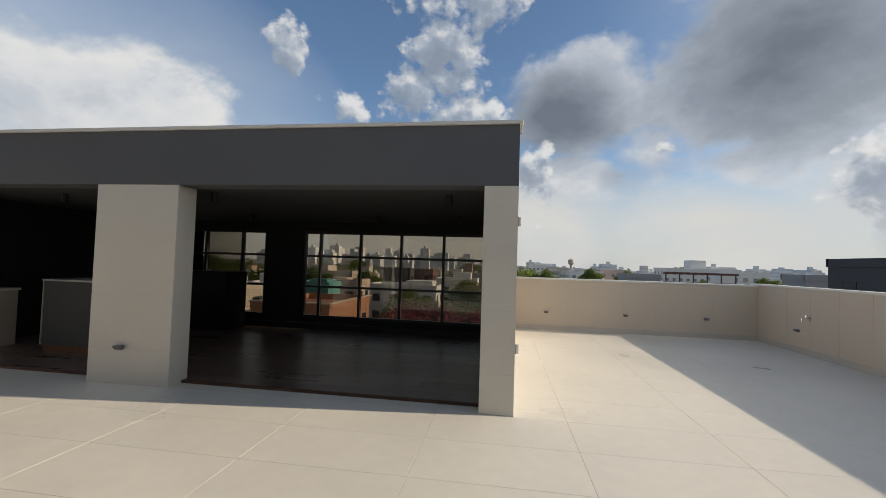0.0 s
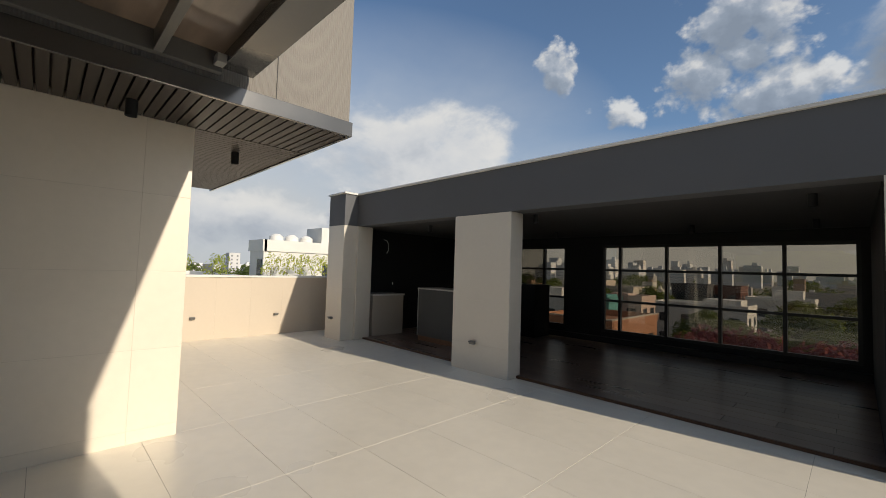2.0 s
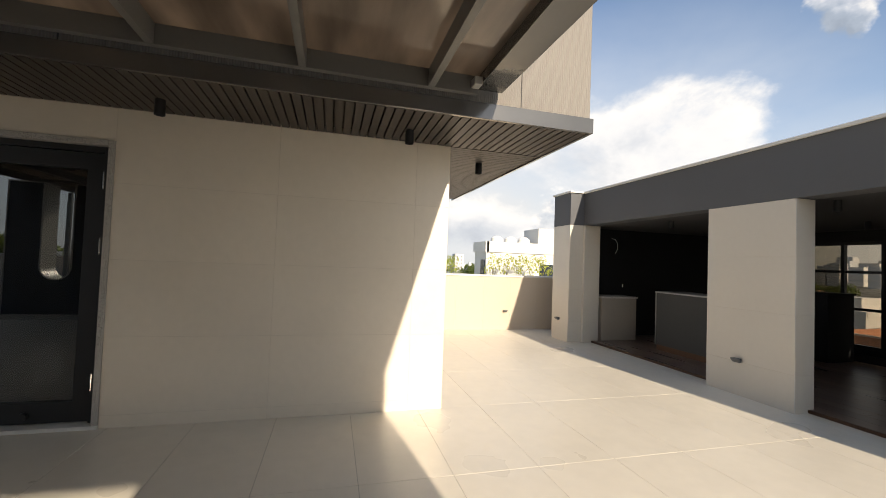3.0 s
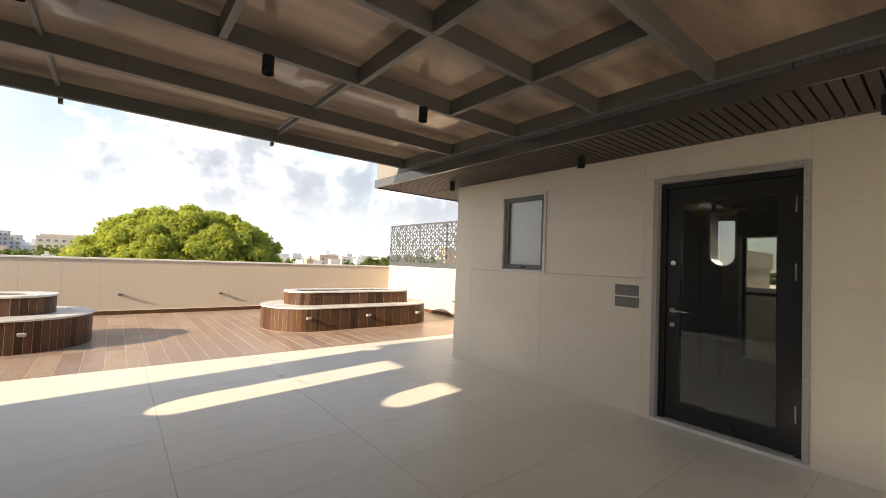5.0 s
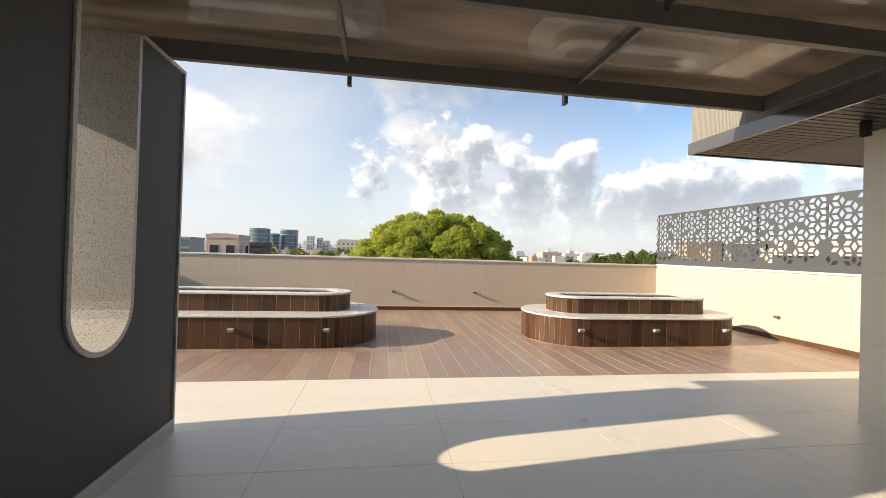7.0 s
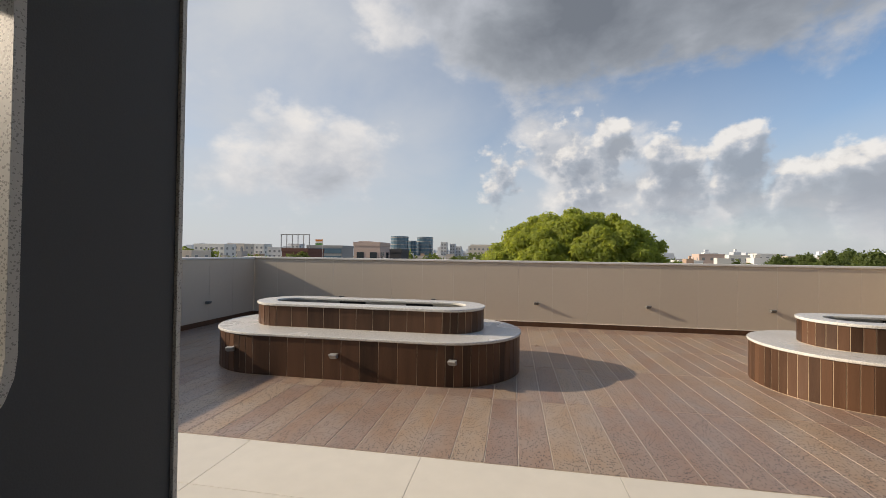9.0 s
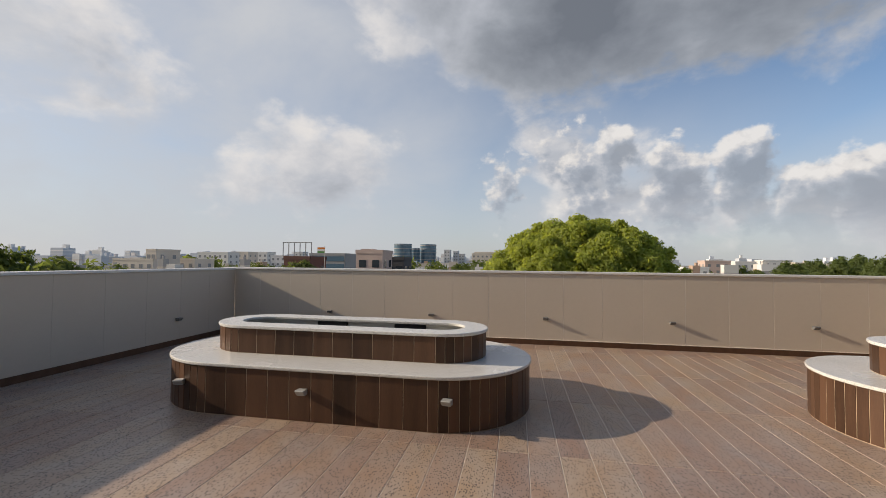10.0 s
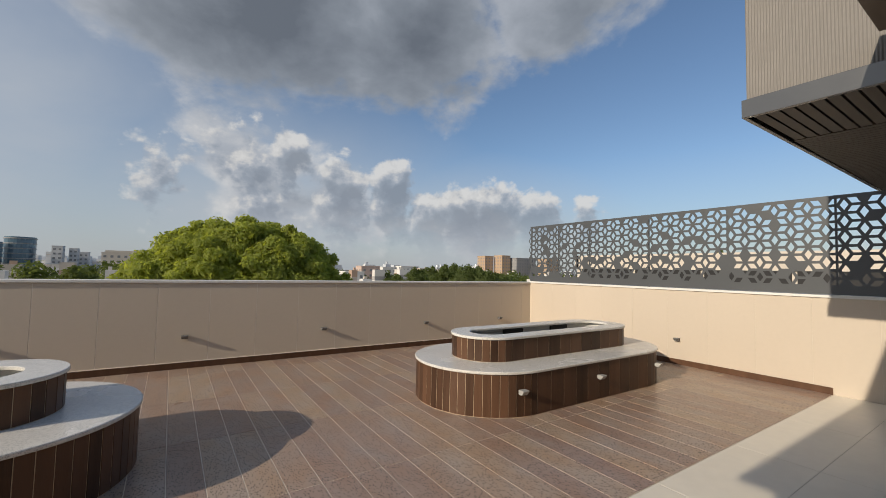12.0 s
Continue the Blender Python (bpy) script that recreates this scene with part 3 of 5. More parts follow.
# ---- freestanding dark screen wall with open-topped slots ----
DX0, DX1, DTOP, DS, DN = 1.888, 2.315, 2.64, -5.32, 1.87
SLOTS = [(-4.52, 0.27, 0.76), (-3.36, 0.25, 1.52), (-0.22, 0.48, 1.22)]


def notch(cy, r, bottom, steps=14):
    pts = [(cy - r, DTOP)]
    for i in range(steps + 1):
        a = math.pi + math.pi * i / steps
        pts.append((cy + r * math.cos(a), bottom + r + r * math.sin(a)))
    return pts + [(cy + r, DTOP)]


outline = [(DS, -0.45), (DS, DTOP)]
for s in SLOTS:
    outline += notch(*s)
outline += [(DN, DTOP), (DN, -0.45)]
bm = bmesh.new()
f = bm.faces.new([bm.verts.new((DX0, y, z)) for y, z in outline])
ext = bmesh.ops.extrude_face_region(bm, geom=[f])
bmesh.ops.translate(bm, vec=(DX1 - DX0, 0, 0), verts=[v for v in ext["geom"] if isinstance(v, bmesh.types.BMVert)])
bmesh.ops.triangulate(bm, faces=bm.faces[:])
bmesh.ops.recalc_face_normals(bm, faces=bm.faces[:])
screen_wall = structure("wall_screen", bm, M_DARKWALL, "anthracite rendered screen wall with rounded slots open to the top", "wall")


def lining(outer, inner):
    bm = bmesh.new()
    rows = []
    for (y0, z0), (y1, z1) in zip(outer, inner):
        rows.append([bm.verts.new(p) for p in ((DX0 - 0.014, y0, z0), (DX0 - 0.014, y1, z1), (DX1 + 0.014, y1, z1), (DX1 + 0.014, y0, z0))])
    for a, b in zip(rows, rows[1:]):
        for i in range(4):
            j = (i + 1) % 4
            bm.faces.new((a[i], a[j], b[j], b[i]))
    bm.faces.new(rows[0])
    bm.faces.new(rows[-1][::-1])
    bmesh.ops.recalc_face_normals(bm, faces=bm.faces[:])
    return bm


for cy, r, b in SLOTS:
    part("slot_lining", lining(notch(cy, r - 0.001, b + 0.001), notch(cy, r - 0.030, b + 0.030)), M_GRANITE, screen_wall, "speckled grey granite lining of a slot")
edges = [DS] + [v for cy, r, b in SLOTS for v in (cy - r, cy + r)] + [DN]
for y0, y1 in zip(edges[::2], edges[1::2]):
    part("coping", boxes((DX0 - 0.014, DX1 + 0.014, y0, y1, DTOP + 0.001, DTOP + 0.024)), M_GRANITE, screen_wall, "thin grey granite coping")
part("end_lining", boxes((DX0 - 0.014, DX1 + 0.014, DS - 0.022, DS - 0.001, 0.0, DTOP + 0.024)), M_GRANITE, screen_wall, "thin grey granite end strip")
part("skirting", boxes((DX0 - 0.016, DX0 - 0.001, DS + 0.002, DN, 0.0, 0.10), bevel=0.003), M_SKIRT, screen_wall, "greige stone skirting")

# ---- pavilion ----
PW, PE, PBACK, PZ, PTOP = -7.28, 0.63, 9.20, 2.20, 2.80
beam = structure("beam_pavilion", boxes((-6.69, PE, FRONT, 5.51, PZ, PTOP), (PW, -6.70, 4.95, 5.51, PZ, PTOP)), M_BEAM, "deep anthracite textured beam over the pavilion front", "beam")
part("coping", boxes((-6.74, PE + 0.03, FRONT - 0.03, 5.55, PTOP, PTOP + 0.035), bevel=0.004), M_COPING, beam, "thin pale coping")
part("coping", boxes((PW - 0.03, -6.67, 4.92, 5.55, PTOP + 0.002, PTOP + 0.037), bevel=0.004), M_COPING, beam, "thin pale coping")
structure("roof_pavilion", boxes((PW, PE, 5.511, 9.35, PZ + 0.04, PTOP)), M_BEAM, "flat pavilion roof slab", "roof")
structure("ceiling_pavilion", boxes((PW + 0.15, 0.30, 5.512, PBACK, PZ + 0.002, PZ + 0.038)), M_CEIL, "flat black painted pavilion ceiling", "ceiling")
col_mid = structure("column_middle", boxes((-4.03, -3.0325, FRONT + 0.0025, 5.51, -0.45, PZ - 0.002)), M_PARJ, "wide pavilion pier clad in greige porcelain panels", "column")
part("corner_trim", boxes((-3.031, -3.0275, FRONT - 0.0015, FRONT + 0.004, 0.0, 2.198)), M_COPING, col_mid, "thin pale corner trim")
col_east = structure("wall_pavilion_east", boxes((0.312, PE - 0.0025, FRONT + 0.0025, 9.35, -0.45, PZ - 0.002)), M_PARJ, "pavilion end wall clad in greige porcelain", "wall")
col_west = structure("column_west", boxes((PW, -6.7025, 4.9525, 5.2375, -0.45, PZ - 0.002), (PW, -6.6525, 5.2376, 5.57, -0.45, PZ - 0.002)), M_PARJ, "stepped corner pier clad in greige porcelain", "column")
part("corner_trim", boxes((0.6275, 0.631, FRONT - 0.0015, FRONT + 0.004, 0.0, 2.198)), M_COPING, col_east, "thin pale corner trim")
structure("wall_pavilion_inner_east", boxes((0.296, 0.311, 5.515, PBACK, 0.0, PZ)), M_BLACKWALL, "black painted inner wall", "wall")
structure("wall_pavilion_west", boxes((PW, PW + 0.14, 5.571, 9.35, -0.45, PZ + 0.039)), M_BLACKWALL, "black painted inner wall", "wall")
floor_in = structure("floor_pavilion", boxes((PW + 0.14, 0.295, 5.45, PBACK, -0.011, 0.022)), M_BLACK, "dark walnut plank floor inside the pavilion", "floor")
structure("threshold_pavilion", boxes((-6.66, -4.04, 5.425, 5.449, -0.01, 0.032), (-3.03, 0.30, 5.425, 5.449, -0.01, 0.032)), M_SLAT, "thin brown edging at the pavilion floor", "threshold")

# back wall with its two gridded windows
WZ0, WZ1 = 0.235, 2.01
W1 = (-3.58, 0.20)
W2 = (-6.66, -4.40)
bm = bmesh.new()
for a, b, c, d in cut(cut([(PW + 0.141, 0.311, -0.45, PZ + 0.039)], (*W1, WZ0, WZ1)), (*W2, WZ0, WZ1)):
    box(bm, a, b, PBACK, 9.35, c, d)
structure("wall_pavilion_back", bm, M_BLACKWALL, "black wall round the gridded windows", "wall")
structure("sill_pavilion", boxes((-7.1, 0.29, PBACK - 0.14, PBACK - 0.001, 0.023, 0.14), bevel=0.004), M_BLACK, "low black ledge under the windows", "ledge")


def grid_window(name, x0, x1, xs, zs, label):
    w = structure(name, boxes((x0, x1, PBACK + 0.02, PBACK + 0.10, WZ0, WZ0 + 0.05), (x0, x1, PBACK + 0.02, PBACK + 0.10, WZ1 - 0.05, WZ1)), M_ALU, label, "window")
    for x in [x0 + 0.025, *xs, x1 - 0.025]:
        part("mullion", boxes((x - 0.025, x + 0.025, PBACK + 0.021, PBACK + 0.099, WZ0 + 0.05, WZ1 - 0.05)), M_ALU, w)
    for z in zs:
        part("transom", boxes((x0 + 0.05, x1 - 0.05, PBACK + 0.03, PBACK + 0.09, z - 0.022, z + 0.022)), M_ALU, w)
    ex = [x0 + 0.05, *xs, x1 - 0.05]
    ez = [WZ0 + 0.05, *zs, WZ1 - 0.05]
    for a, b in zip(ex, ex[1:]):
        for c, d in zip(ez, ez[1:]):
            p = part("pane", boxes((a, b, PBACK + 0.057, PBACK + 0.063, c, d)), M_TINTED, w)
            p.visible_shadow = False
    return w


grid_window("window_1", *W1, [-3.22, -2.36, -1.51, -0.65], [0.875, 1.50], "wide black-framed gridded window with bronze tinted glass")
grid_window("window_2", *W2, [-4.97, -5.82], [0.875, 1.50], "narrow black-framed gridded window with bronze tinted glass")


# ---- wall lights: a small wedge-shaped box on its back plate ----
def wedge_light(name, at, turn, mat, label, group):
    t = thing(name, label, "wall light", group=group)
    t.matrix_basis = Matrix.Translation(at) @ pose(0, 0, 0, 0, 0, turn)
    part("back_plate", boxes((-0.036, 0.036, 0.0, 0.010, -0.022, 0.020), bevel=0.002), mat, t)
    bm = bmesh.new()
    prof = [(0.010, -0.024), (0.050, -0.024), (0.078, 0.014), (0.073, 0.022), (0.010, 0.022)]
    f = bm.faces.new([bm.verts.new((-0.040, y, z)) for y, z in prof])
    e = bmesh.ops.extrude_face_region(bm, geom=[f])
    bmesh.ops.translate(bm, vec=(0.08, 0, 0), verts=[v for v in e["geom"] if isinstance(v, bmesh.types.BMVert)])
    bmesh.ops.recalc_face_normals(bm, faces=bm.faces[:])
    bmesh.ops.bevel(bm, geom=bm.edges[:], offset=0.002, segments=1, affect="EDGES")
    shell = part("housing", bm, mat, t)
    part("lens", boxes((-0.032, 0.032, 0.016, 0.046, -0.027, -0.0245)), M_FROST, shell, "frosted lens underneath")
    return t


first = wedge_light("parapet_light", (3.94, SOUTH, 0.435), 0, M_STEEL, "small dark grey wedge-shaped light on the parapet", "parapet lights")
for x in (2.05, 0.11, -1.83, -3.80, -5.68):
    copy_thing(first, Matrix.Translation((x, SOUTH, 0.435)))
for x, y, turn in ((EAST, -10.33, 90), (EAST, 9.65, 90), (WEST_S, -8.37, -90), (WEST_S, -10.6, -90), (WEST_N, 2.82, -90), (WEST_N, 4.30, -90), (1.51, NORTH, 180), (3.23, NORTH, 180), (4.89, NORTH, 180),
                   (-3.62, FRONT, 180), (-7.02, 4.95, 180), (EAST, 6.2, 90), (EAST, -7.6, 90)):
    copy_thing(first, Matrix.Translation((x, y, 0.405)) @ pose(0, 0, 0, 0, 0, turn))


# ---- bench planters on the deck ----
def stadium(half, r, n=36):
    pts = []
    for cx, a0 in ((half - r, -90), (-half + r, 90)):
        for i in range(n + 1):
            a = radians(a0 + 180 * i / n)
            pts.append((cx + r * math.cos(a), r * math.sin(a)))
    return pts


def stadium_solid(half, r, z0, z1, hole=None, bevel=0.0):
    """A stadium-shaped slab, or a ring when a hole (half, r) is given."""
    bm = bmesh.new()
    out = stadium(half, r)
    if hole is None:
        f = bm.faces.new([bm.verts.new((x, y, z0)) for x, y in out])
        e = bmesh.ops.extrude_face_region(bm, geom=[f])
        bmesh.ops.translate(bm, vec=(0, 0, z1 - z0), verts=[v for v in e["geom"] if isinstance(v, bmesh.types.BMVert)])
    else:
        inn = stadium(*hole)
        rings = [[bm.verts.new((x, y, z)) for x, y in pts] for pts, z in ((out, z0), (out, z1), (inn, z1), (inn, z0))]
        n = len(out)
        for k in range(4):
            a, b = rings[k], rings[(k + 1) % 4]
            for i in range(n):
                j = (i + 1) % n
                bm.faces.new((a[i], a[j], b[j], b[i]))
    bmesh.ops.recalc_face_normals(bm, faces=bm.faces[:])
    if bevel:
        rim = [e for e in bm.edges if len(e.link_faces) == 2 and e.calc_face_angle(0) > 1.2]
        bmesh.ops.bevel(bm, geom=rim, offset=bevel, segments=3, affect="EDGES", profile=0.6)
    return bm


def plank_ring(parent, half, r, z0, z1, wide, narrow):
    spots = []
    straight = 2 * (half - r)
    n = max(1, round(straight / wide))
    for i in range(n):
        x = -half + r + straight * (i + 0.5) / n
        spots += [(x, -r, 0, straight / n), (x, r, 180, straight / n)]
    k = round(math.pi * r / narrow)
    for cx, a0 in ((half - r, -90), (-half + r, 90)):
        for i in range(k):
            a = a0 + 180 * (i + 0.5) / k
            spots.append((cx + r * math.cos(radians(a)), r * math.sin(radians(a)), a + 90, 2 * r * math.sin(math.pi / k / 2)))
    for x, y, turn, w in spots:
        piece("slat", (w - 0.0042, z1 - z0, 0.012), M_SLAT, parent, Matrix.Translation((x, y, (z0 + z1) / 2)) @ pose(0, 0, 0, 0, 0, turn) @ pose(0, 0, 0, 90, 0, 0), chamfer=0.002)


def bench_planter(at):
    t = thing("bench_planter", "two-tier rounded planter bench in walnut slats with pale granite tops", "planter", at, group="planters on the deck")
    part("lower_core", stadium_solid(1.8295, 0.8195, 0.0, 0.42), M_SLATJOINT, t)
    low = part("seat", stadium_solid(1.85, 0.84, 0.42, 0.45, bevel=0.012), M_SEAT, t, "pale speckled granite seat slab")
    part("upper_core", stadium_solid(1.4095, 0.4195, 0.451, 0.69, hole=(1.29, 0.30)), M_SLATJOINT, t)
    part("rim", stadium_solid(1.43, 0.44, 0.69, 0.72, hole=(1.20, 0.215), bevel=0.010), M_SEAT, t, "pale granite rim round the empty trough")
    part("trough", stadium_solid(1.285, 0.295, 0.452, 0.50), M_SOIL, t, "dry dark trough floor")
    part("lining", stadium_solid(1.288, 0.298, 0.501, 0.689, hole=(1.272, 0.282)), M_COPING, t, "pale cement lining of the trough")
    # black blocks added on the inner wall to stand in for its dark slots
    part("spacer", boxes((0.15, 0.50, -0.281, -0.255, 0.56, 0.68)), M_BLACK, t)
    part("spacer", boxes((-0.75, -0.40, -0.281, -0.255, 0.56, 0.68)), M_BLACK, t)
    plank_ring(t, 1.826, 0.816, 0.004, 0.418, 0.205, 0.085)
    plank_ring(t, 1.406, 0.416, 0.454, 0.688, 0.20, 0.085)
    return t


PL_Y = -8.70
planter_a = bench_planter((2.29, PL_Y, 0))
planter_b = copy_thing(planter_a, Matrix.Translation((-3.854, PL_Y, 0)))
planter_light = wedge_light("planter_light", (2.354, PL_Y + 0.822, 0.26), 0, M_LIGHTGREY, "small grey wedge-shaped light on the planter front", "planter lights")
for x, y, turn in ((1.113, PL_Y + 0.812, -8), (3.586, PL_Y + 0.78, 20), (-2.621, PL_Y + 0.812, 0), (-3.854, PL_Y + 0.822, 0), (-5.09, PL_Y + 0.80, 10)):
    copy_thing(planter_light, Matrix.Translation((x, y, 0.26)) @ pose(0, 0, 0, 0, 0, turn))


# ---- laser-cut screen on the west parapet ----
def clip_poly(poly, lo, hi, axis, keep_greater):
    out = []
    bound = lo if keep_greater else hi
    for i in range(len(poly)):
        a, b = poly[i], poly[(i + 1) % len(poly)]
        ina = a[axis] >= bound if keep_greater else a[axis] <= bound
        inb = b[axis] >= bound if keep_greater else b[axis] <= bound
        if ina:
            out.append(a)
        if ina != inb:
            s = (bound - a[axis]) / (b[axis] - a[axis])
            out.append((a[0] + s * (b[0] - a[0]), a[1] + s * (b[1] - a[1])))
    return out


def screen_sheet(start, width, height, edge, rnd):
    """A sheet of rhombs in stars of six, most of them cut out, clipped to the panel with a plain border."""
    vs, fs = [], []
    half = 0.0025

    def face(loop):
        i = len(vs)
        vs.extend((half, u, v) for u, v in loop)
        vs.extend((-half, u, v) for u, v in loop)
        n = len(loop)
        fs.append(tuple(range(i, i + n)))
        fs.append(tuple(range(i + 2 * n - 1, i + n - 1, -1)))
    s = edge
    bx = (s * 1.5, s * math.sqrt(3) / 2)
    by = (0.0, s * math.sqrt(3))
    spokes = [(s * math.cos(radians(60 * k)), s * math.sin(radians(60 * k))) for k in range(6)]
    border = 0.012
    for i in range(-16, 60):
        for j in range(-34, 16):
            ox, oy = i * bx[0] + j * by[0] - start, i * bx[1] + j * by[1]
            if not (-s * 2 < ox < width + s * 2 and -s * 2 < oy < height + s * 2):
                continue
            for k in (1, 3, 5):
                a, b = spokes[k], spokes[(k + 1) % 6]
                tile = [(ox, oy), (ox + a[0], oy + a[1]), (ox + a[0] + b[0], oy + a[1] + b[1]), (ox + b[0], oy + b[1])]
                if not 0 <= sum(u for u, v in tile) / 4 < width:
                    continue
                inside = all(border < v < height - border for u, v in tile)
                solid = rnd.random() < (0.06 if oy > height * 0.45 else 0.20)
                if inside and not solid:
                    cx, cy = sum(p[0] for p in tile) / 4, sum(p[1] for p in tile) / 4
                    hole = [(cx + (u - cx) * 0.66, cy + (v - cy) * 0.66) for u, v in tile]
                    for q in range(4):
                        r = (q + 1) % 4
                        face([tile[q], tile[r], hole[r], hole[q]])
                        n = len(vs)
                        vs.extend([(half, *hole[q]), (half, *hole[r]), (-half, *hole[r]), (-half, *hole[q])])
                        fs.append((n, n + 1, n + 2, n + 3))
                else:
                    poly = tile
                    for axis, hi in ((1, height),):
                        for up_side in (True, False):
                            poly = clip_poly(poly, 0.0, hi, axis, up_side) if len(poly) > 2 else []
                    if len(poly) > 2:
                        face(poly)
    me = bpy.data.meshes.new("screen_panel")
    me.from_pydata(vs, [], fs)
    weld = bmesh.new()
    weld.from_mesh(me)
    bmesh.ops.remove_doubles(weld, verts=weld.verts[:], dist=0.0004)
    weld.to_mesh(me)
    weld.free()
    me.materials.append(M_SCREEN)
    return me


screen = thing("privacy_screen", "grey laser-cut metal privacy screen with rhombus stars on the parapet", "screen", (WEST_S - 0.06, 0, 1.235))
rnd = random.Random(5)
SCREEN_Y = [-11.72, -10.92, -10.13, -8.90, -7.67, -6.45, -5.22, -4.02]
for y0, y1 in zip(SCREEN_Y, SCREEN_Y[1:]):
    ob = new("screen_panel", screen_sheet(y0 - SCREEN_Y[0], y1 - y0, 1.265, 0.119, rnd))
    ob.parent = screen
    ob.location = (0, y0, 0.006)
for y in SCREEN_Y:
    part("post", boxes((-0.045, -0.015, y - 0.011, y + 0.011, 0.0, 1.25), bevel=0.003), M_SCREEN, screen)
part("rail", boxes((-0.05, -0.02, SCREEN_Y[0], SCREEN_Y[-1], 1.24, 1.27)), M_SCREEN, screen)

# ---- pergola roof between the stair block and the screen wall ----
pergola = thing("pergola_roof", "grey steel pergola frame carrying bronze polycarbonate sheets", "pergola")
ZB, ZT, RX0, RX1 = 2.67, 2.80, -2.83, 3.60
X_BEAMS = [-5.14, -4.13, -3.14, -2.24, -1.40, -0.48, 0.41, 1.30]
Y_BEAMS = [-1.98, -1.10, -0.19, 0.70, 1.60, 2.50]
for y in X_BEAMS:
    part("beam", boxes((RX0 + 0.026, RX1 - 0.026, y - 0.025, y + 0.025, ZB, ZT), bevel=0.003), M_STEEL, pergola)
for x in (RX0, RX1):
    part("edge_beam", boxes((x - 0.025, x + 0.025, -5.165, 1.66, ZB, ZT + 0.002), bevel=0.003), M_STEEL, pergola)
for x in Y_BEAMS:
    for y0, y1 in zip(X_BEAMS[2:4], X_BEAMS[3:5]):
        part("cross_beam", boxes((x - 0.022, x + 0.022, y0 + 0.026, y1 - 0.026, ZB + 0.004, ZT - 0.001)), M_STEEL, pergola)
for x in (-1.12, 0.69, 2.50):
    part("purlin", boxes((x - 0.014, x + 0.014, -5.115, -4.156, ZT - 0.045, ZT)), M_STEEL, pergola)
    part("purlin", boxes((x - 0.014, x + 0.014, -4.104, -3.166, ZT - 0.045, ZT)), M_STEEL, pergola)
    part("purlin_end", boxes((x - 0.014, x + 0.014, -5.40, -5.166, ZT - 0.04, ZT), (x - 0.016, x + 0.016, -5.40, -5.345, ZT - 0.12, ZT - 0.041)), M_STEEL, pergola)
part("gutter", boxes((RX0 - 0.02, RX1, 1.662, 1.87, ZB + 0.05, ZT + 0.03), bevel=0.004), M_FASCIA, pergola, "satin grey metal gutter")
part("bracket", boxes((RX0 + 0.03, RX0 + 0.12, 1.60, 1.66, ZB + 0.03, ZB + 0.09), bevel=0.004), M_LIGHTGREY, pergola)
SHEETS = [RX0 - 0.04, -1.10, 0.70, 2.50, RX1 + 0.03]
for x0, x1 in zip(SHEETS, SHEETS[1:]):
    part("roof_sheet", boxes((x0 + 0.003, x1 - 0.003, -5.42, 1.70, ZT + 0.004, ZT + 0.014)), M_POLY, pergola, "bronze multiwall polycarbonate sheet")
# posts out of view, added for the southern one's shadow across the floor
UNSEEN_POST_SPOTS = [(RX1 - 0.02, -5.23), (RX1 - 0.02, 1.55)]
for x, y in UNSEEN_POST_SPOTS:
    part("post", boxes((x - 0.04, x + 0.04, y - 0.04, y + 0.04, 0.0, ZB), bevel=0.004), M_STEEL, pergola)


# ---- cylinder downlights ----
def downlight(at, label="small black cylinder downlight"):
    t = thing("downlight", label, "downlight", at, group="cylinder downlights")
    bm = bmesh.new()
    cyl(bm, 0.037, 0.115, Matrix.Translation((0, 0, -0.0575)), 28)
    for f in [f for f in bm.faces if f.normal.z < -0.9]:
        r = bmesh.ops.inset_individual(bm, faces=[f], thickness=0.006)
        bmesh.ops.translate(bm, vec=(0, 0, 0.03), verts=list(f.verts))
    shell = part("housing", bm, M_ALU, t)
    part("reflector", cyl(bmesh.new(), 0.027, 0.01, Matrix.Translation((0, 0, -0.092)), 24), M_CHROME, shell, "chrome reflector")
    return t


dl = downlight((-1.69, -3.14, ZB))
for at in ((-0.46, -3.14, ZB), (0.67, -3.14, ZB), (-1.57, -0.48, ZB), (0.3, -0.48, ZB), (-3.42, 1.26, 2.530), (-4.30, 2.22, 2.534), (-3.42, -0.63, 2.530), (-3.42, -2.76, 2.530), (-3.42, -4.80, 2.530),
           (-0.12, 5.85, PZ), (-2.95, 5.70, PZ), (-5.3, 5.9, PZ), (-1.6, 7.9, PZ), (-3.9, 7.9, PZ), (-0.2, 7.9, PZ)):
    copy_thing(dl, Matrix.Translation(at))

# ---- glazed door of the stair block ----
door = structure("door_1", boxes((BLOCK_X - 0.13, BLOCK_X + 0.012, DOOR[0], DOOR[0] + 0.045, 0.03, DOOR[3]), (BLOCK_X - 0.13, BLOCK_X + 0.012, DOOR[1] - 0.045, DOOR[1], 0.03, DOOR[3]),
                                 (BLOCK_X - 0.13, BLOCK_X + 0.012, DOOR[0] + 0.0451, DOOR[1] - 0.0451, DOOR[3] - 0.045, DOOR[3]), bevel=0.003), M_GRANITE, "closed black glazed door in a grey granite surround", "door")
part("threshold", boxes((BLOCK_X - 0.2, BLOCK_X + 0.02, DOOR[0], DOOR[1], 0.0, 0.029), bevel=0.004), M_COPING, door, "pale marble threshold")
dy0, dy1, dz1 = DOOR[0] + 0.046, DOOR[1] - 0.046, DOOR[3] - 0.046
lx0, lx1 = BLOCK_X - 0.125, BLOCK_X - 0.075
